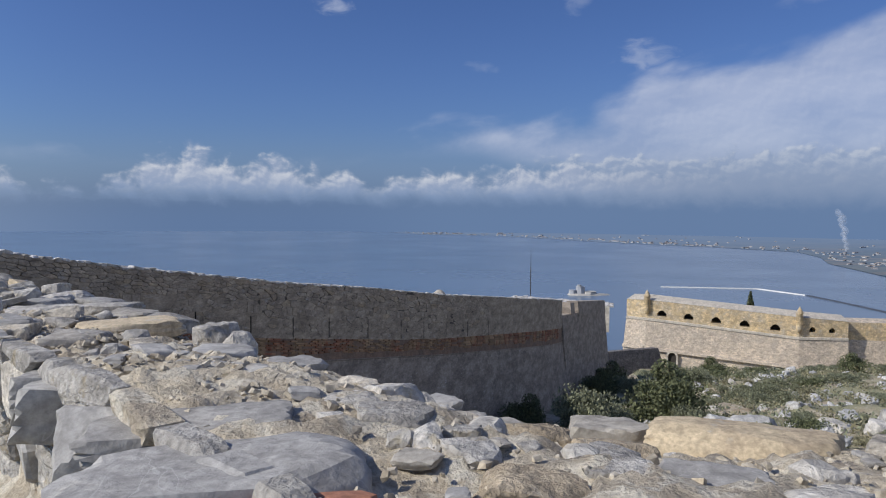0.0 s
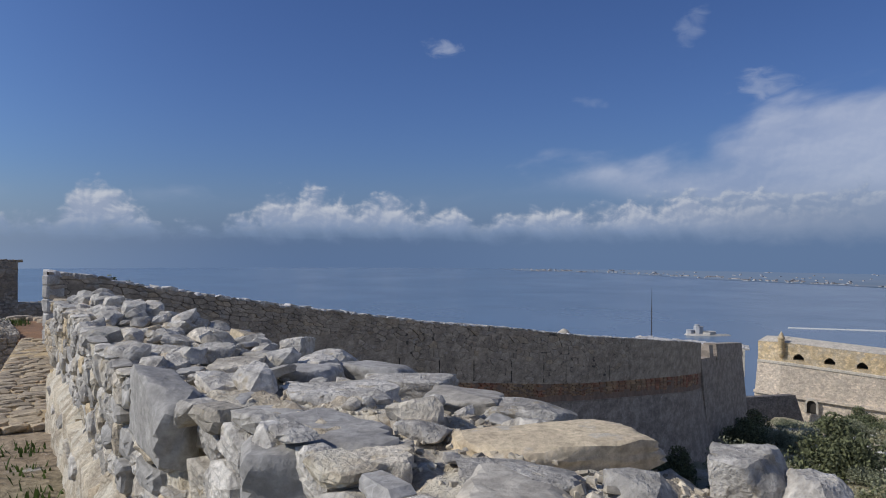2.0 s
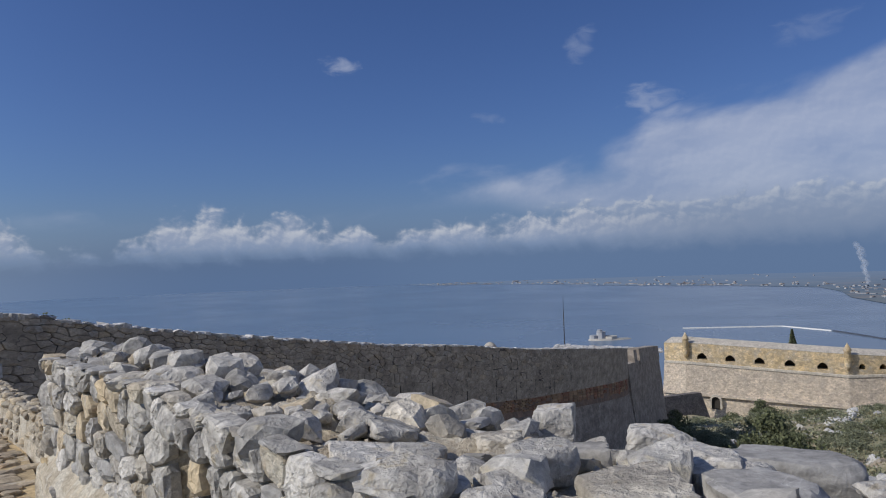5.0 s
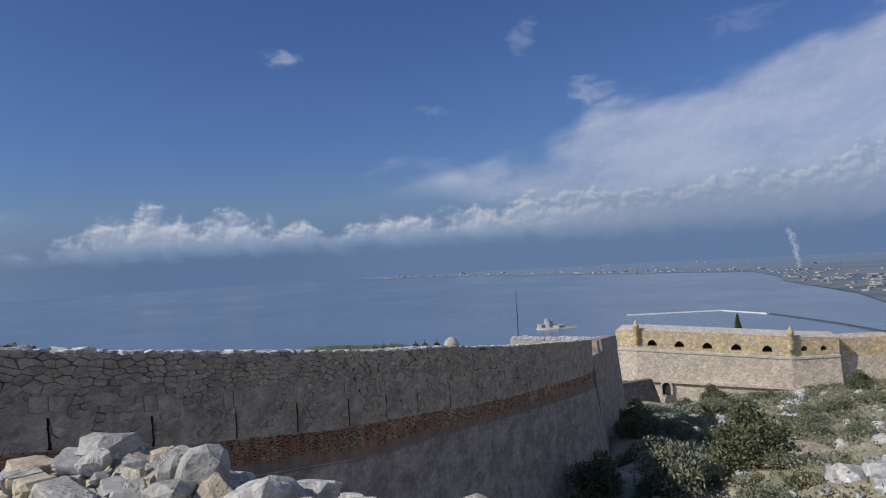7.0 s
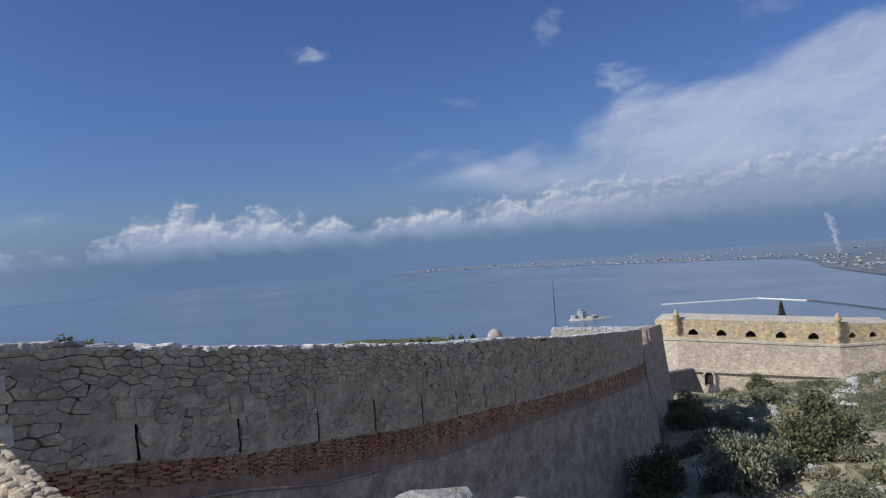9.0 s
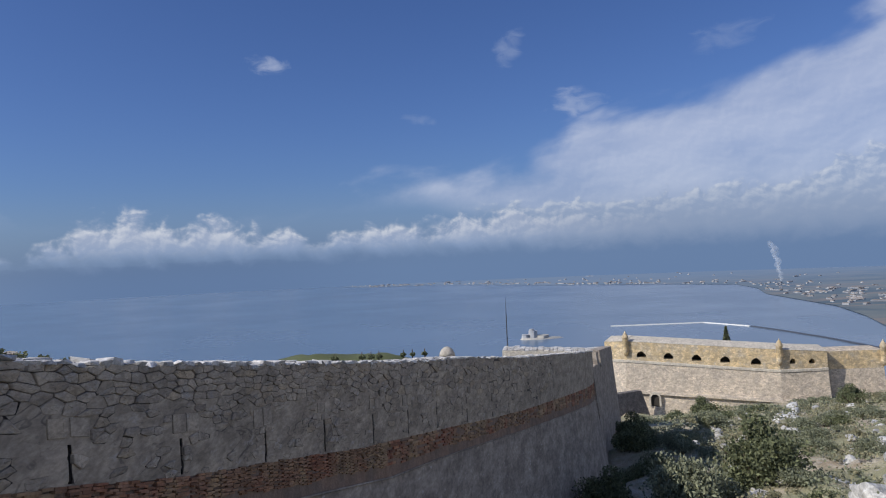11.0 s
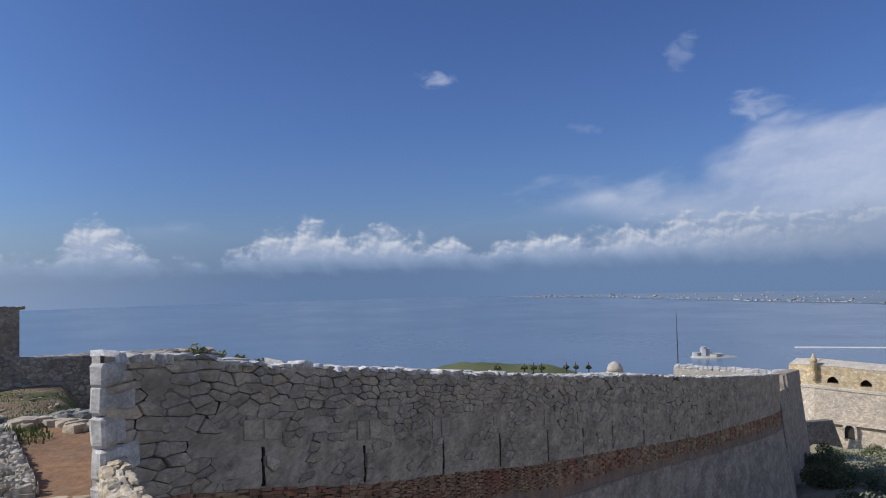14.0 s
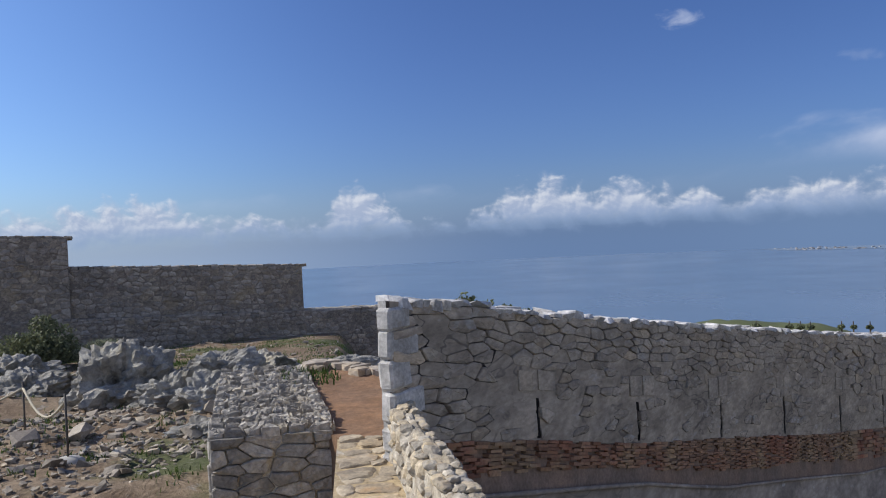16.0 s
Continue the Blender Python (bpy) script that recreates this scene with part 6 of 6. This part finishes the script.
def karst_rock(seed, at, size):
    bm = bmesh.new()
    bmesh.ops.create_icosphere(bm, subdivisions=5, radius=0.5)
    o = Vector((seed * 3.7, seed * 1.3, 0))
    for v in bm.verts:
        c = v.co.copy()
        ridge = 1 - abs(noise.noise(Vector((c.x * 3.2, c.y * 3.2, c.z * 1.2)) + o)) * 2
        crag = 1 - abs(noise.noise(Vector((c.x * 7.5, c.y * 7.5, c.z * 3.0)) + o)) * 2
        v.co = c * (0.80 + 0.36 * noise.fractal(c * 2.8 + o, 0.6, 2.0, 6) + 0.24 * ridge + 0.10 * crag)
        v.co.z = max(v.co.z, -0.28)
    me = bpy.data.meshes.new("rock_outcrop")
    bm.to_mesh(me)
    bm.free()
    me.materials.append(ROCK)
    ob = new("rock_outcrop", me)
    ob.matrix_basis = Matrix.Translation(at) @ Matrix.Rotation(seed * 1.9, 4, "Z") @ Matrix.Diagonal((*size, 1))
    return tagged(ob, "weathered fluted grey karst rock outcrop in the grass", "rock", "rock outcrops")


for k, (x, y, sx, sy, sz) in enumerate(((-20.0, 17.6, 2.6, 2.0, 2.0), (-18.0, 17.3, 1.8, 1.5, 1.3), (-21.6, 18.6, 2.2, 1.8, 2.0), (-19.2, 19.6, 2.2, 1.6, 1.4),
                                        (-23.2, 17.4, 2.2, 1.6, 1.4), (-16.4, 16.6, 1.6, 1.2, 1.0), (-17.2, 18.4, 1.6, 1.3, 1.1), (-25.5, 18.5, 2.2, 2.0, 1.7),
                                        (-16.8, 21.2, 2.8, 1.6, 1.0), (-19.5, 21.5, 1.6, 1.2, 0.9), (-14.6, 18.2, 1.4, 1.0, 0.7), (-21.5, 14.5, 1.6, 1.1, 0.6),
                                        (-26.5, 22.5, 1.6, 1.2, 0.9), (-15.0, 15.2, 1.3, 0.9, 0.5))):
    karst_rock(k + 1, (x, y, ground_height(x, y) + sz * 0.08), (sx * 0.95, sy * 0.95, sz * 0.86))


def build_rope_fence():
    posts = [Vector((-15.43, 13.19, 0)), Vector((-17.59, 13.94, 0))]
    root = thing("rope_barrier", (-16.5, 13.5, ground_height(-16.5, 13.5)), "rope barrier with two iron posts on round stone bases", "barrier")
    tops = []
    for p in posts:
        z = ground_height(p.x, p.y)
        bm = bmesh.new()
        add_tube(bm, [p + UP * z, p + UP * (z + 0.95)], 0.015, 8)
        part("post", bm, IRON, root, "rusty iron post", True)
        bm = bmesh.new()
        add_lathe(bm, p + UP * (z - 0.03), ((0.20, 0), (0.20, 0.09), (0.13, 0.14), (0.05, 0.16)), 14)
        part("post_base", bm, ISLET, root, "pale round base", True)
        tops.append(p + UP * (z + 0.85))
    tops.append(Vector((-20.2, 13.6, ground_height(-20.2, 13.6) + 0.85)))
    for a, b in zip(tops[:-1], tops[1:]):
        bm = bmesh.new()
        add_tube(bm, [a.lerp(b, k / 10) - UP * (0.32 * math.sin(math.pi * k / 10)) for k in range(11)], 0.018, 6)
        part("rope", bm, ROPE, root, "sagging pale rope", True)


build_rope_fence()


def grass_stuff():
    r = random.Random(9)
    h = Heap()
    spots = [(-5.3, 6.15, 0.25), (-4.9, 5.7, 0.2), (-4.6, 5.3, 0.15), (-5.7, 6.6, 0.2)] + \
            [(-12.4 + r.uniform(-.4, .9), 13.9 + r.uniform(-.3, .3), 0.3) for _ in range(7)] + \
            [(r.uniform(-26, -12.5), r.uniform(12.2, 27), r.uniform(0.25, 0.6)) for _ in range(170)] + \
            [(r.uniform(-34, -14), r.uniform(19, 33), r.uniform(0.4, 0.9)) for _ in range(190)]
    for x, y, s in spots:
        for _ in range(int(110 * s) + 14):
            px, py = x + r.gauss(0, s * 0.5), y + r.gauss(0, s * 0.5)
            if line_side(SPLIT, px, py) > -0.5 and y < 9 and line_side([NEAR_A, NEAR_B], px, py) > -0.05:
                continue
            z = ground_height(px, py)
            if -12.3 < px < -10 and 12 < py < 14.3:
                z = 0.1
            g = r.uniform(0.03, 0.10)
            a = r.uniform(0, 6.28)
            lean = Vector((math.cos(a), math.sin(a), 0)) * g * r.uniform(0.2, 0.7)
            sd = Vector((-math.sin(a), math.cos(a), 0)) * 0.012
            p = Vector((px, py, z - 0.01))
            h.quad(p - sd, p + sd, p + lean * 0.5 + UP * g * 0.7 + sd * 0.6, p + lean + UP * g)
    h.done("grass", GRASS, None, "scattered tufts of fresh green grass", "stuff", "grass")


grass_stuff()


def ground_rubble():
    """Small broken stones strewn over the inner ground."""
    r = random.Random(37)
    h = Heap()
    for k in range(5200):
        x, y = (r.uniform(-30, -9.8), r.uniform(9.5, 30)) if k % 4 == 0 else (r.uniform(-20, -10.8), r.uniform(8.6, 17.5))
        if math.hypot(x + 6.65, y - 7.4) < 5.0 or (x > -13.6 and 11 < y < 14.8):
            continue
        s = 0.025 + abs(r.gauss(0, 0.045 if k % 9 else 0.10))
        h.block(600 + r.randrange(8), (x, y, ground_height(x, y) + s * 0.15), Euler((r.uniform(-.4, .4), r.uniform(-.4, .4), r.uniform(0, 6))).to_matrix(),
                (s * 1.4, s, s * 0.7), 12, 0.75, 0.2)
    for _ in range(60):
        x, y = r.uniform(-7.6, -3.6), r.uniform(4.0, 7.0)
        if line_side([NEAR_A, NEAR_B], x, y) > -0.12 or ground_height(x, y) < -0.2:
            continue
        s = r.uniform(0.05, 0.2)
        h.block(600 + r.randrange(8), (x, y, ground_height(x, y)), Matrix.Rotation(r.uniform(0, 6), 3, "Z"), (s * 1.5, s, s * 0.4), 12, 0.8, 0.15)
    h.done("rubble", GREY_RUBBLE, None, "broken stones strewn over the bare ground", "stuff", "stones")


GREY_RUBBLE = surface("grey_rubble", ((0.38, 0.33, 0.26), (0.24, 0.205, 0.165)), 1.2, 26.0, 0.9, 0.7, 0.02, 0.3, island=True)
ground_rubble()


def slope_scrub():
    r = random.Random(29)
    for material, label, count, size in ((LEAF_GREY, "low grey-green scrub covering the slope", 1500, 0.07), (LEAF_DRY, "dry straw-coloured grass and scrub on the slope", 1700, 0.065)):
        h = Heap()
        for _ in range(count):
            y = 22 + 125 * r.random() ** 1.3
            x = float(np.interp(y, (20, 67, 95, 150), (-2, 16, 27, 42))) + abs(r.gauss(0, 1)) * (9 + y * 0.32)
            z = ground_height(x, y)
            s = r.uniform(0.25, 0.75) * (1 + y / 120)
            for _ in range(30):
                p = Vector((x + r.gauss(0, s * 0.5), y + r.gauss(0, s * 0.5), z + abs(r.gauss(0, s * 0.22))))
                a = Vector((r.gauss(0, 1), r.gauss(0, 1), r.gauss(0, 1))).normalized() * size * (1 + y / 70)
                b = a.cross(Vector((r.gauss(0, 1), r.gauss(0, 1), r.gauss(0, 1)))).normalized() * size * 0.6 * (1 + y / 70)
                h.quad(p - a, p + b, p + a, p - b)
        h.done("scrub", material, None, label, "stuff", "scrub")


slope_scrub()


def conifer(at, height, label):
    r = random.Random(13)
    root = thing("tree", at, label, "tree")
    bm = bmesh.new()
    add_tube(bm, [at, Vector(at) + UP * height * 0.95], height * 0.02, 6, 0.3)
    part("trunk", bm, BARK, root)
    h = Heap()
    for k in range(2200):
        t = r.random() ** 0.8
        rad = (1 - t) * height * 0.20 * r.uniform(0.5, 1.1) + 0.1
        a = r.uniform(0, 6.28)
        p = Vector(at) + Vector((math.cos(a) * rad, math.sin(a) * rad, height * (0.12 + 0.88 * t)))
        q = Vector((r.gauss(0, 1), r.gauss(0, 1), r.gauss(0, 1))).normalized() * 0.28
        b = q.cross(UP + Vector((r.gauss(0, .3), r.gauss(0, .3), 0))).normalized() * 0.14
        h.quad(p - q, p + b, p + q, p - b)
    h.done("crown", LEAF, root, "dark green foliage", "")


conifer((80.5, 185.0, -29.5), 11.0, "single dark conifer standing behind the bastion")


def wall_top_plants():
    r = random.Random(17)
    for y, s in ((13.9, 0.16), (14.25, 0.12), (14.6, 0.10), (15.0, 0.09), (15.5, 0.05), (18.2, 0.07)):
        p = lw_face(y, -1.0, lw_top(y) - 0.02)[0]
        root = thing("wall_weed", p, "small green weed growing on top of the wall", "plant", "weeds on the wall")
        h = Heap()
        leaf_cloud(h, p + UP * s * 0.7, s, 120, 0.03, r, 1.1, 5)
        h.done("leaves", LEAF, root, "", "")
        bm = bmesh.new()
        add_tube(bm, [p - UP * 0.1, p + UP * s * 0.6, p + Vector((0.02, 0, s * 1.3))], 0.006, 5, 0.5)
        part("stem", bm, BARK, root)


wall_top_plants()


def green_headland():
    v, f = [], []
    nxx, nyy = 40, 10
    for j in range(nyy + 1):
        for i in range(nxx + 1):
            x, y = -62 + 78 * i / nxx, 195 + 40 * j / nyy
            t = math.sin(math.pi * j / nyy) * math.sin(math.pi * min(1.0, i / nxx))
            v.append((x, y, -40 + 16.2 * t ** 0.4 + 0.8 * nz(x, y, 0.08, 2)))
    f = [(j * (nxx + 1) + i, j * (nxx + 1) + i + 1, (j + 1) * (nxx + 1) + i + 1, (j + 1) * (nxx + 1) + i) for j in range(nyy) for i in range(nxx)]
    sheet("ground_headland", v, f, GREEN, None, "green grassy headland seen over the wall", True, "structure", "ground")
    r = random.Random(23)
    for x, y, s in ((-22, 205, 1.9), (-14.5, 205, 1.5), (-12, 205, 1.8), (-9.8, 205, 1.4), (-3.0, 206, 1.6), (-0.5, 206, 1.2), (3, 206, 1.3)):
        root = thing("tree", (x, y, -24), "small dark round tree on the headland", "tree", "trees on the headland")
        h = Heap()
        leaf_cloud(h, Vector((x, y, -24.2)), s * 0.75, 500, 0.3, r, 0.8, 8)
        h.done("crown", LEAF, root, "", "")
        bm = bmesh.new()
        add_tube(bm, [(x, y, -26), (x, y, -22.6)], 0.2, 6, 0.6)
        part("trunk", bm, BARK, root)


GREEN = simple("headland_grass", (0.10, 0.115, 0.055), 0.9, 0, 0.35, 0.15, 0.0, 0.5)
green_headland()


def smoke_plume():
    mt = bpy.data.materials.new("thin_smoke")
    mt.use_nodes = True
    mt.node_tree.nodes.clear()
    n = Nodes(mt.node_tree)
    df, tr, ms = n.add("ShaderNodeBsdfDiffuse"), n.add("ShaderNodeBsdfTransparent"), n.add("ShaderNodeMixShader")
    df.inputs[0].default_value = (0.75, 0.77, 0.80, 1)
    pos = n.add("ShaderNodeNewGeometry").outputs["Position"]
    n.put(ms.inputs[0], n.step(n.noise(pos, 0.03, 4.0), 0.25, 0.75, 0.04, 0.15))
    n.t.links.new(tr.outputs[0], ms.inputs[1])
    n.t.links.new(df.outputs[0], ms.inputs[2])
    n.t.links.new(ms.outputs[0], n.add("ShaderNodeOutputMaterial").inputs[0])
    r = random.Random(4)
    bm = bmesh.new()
    for k in range(22):
        t = (k / 21) ** 1.2
        c = Vector((1548 - 25 * t + r.gauss(0, 2 + 5 * t), 2726 + r.gauss(0, 4), -134 + 150 * t))
        bmesh.ops.create_icosphere(bm, subdivisions=2, radius=(6 + 11 * t) * r.uniform(0.6, 1.2), matrix=Matrix.Translation(c))
    part("smoke", bm, mt, None, "thin white smoke rising from the far plain", True, "stuff", "smoke")


smoke_plume()
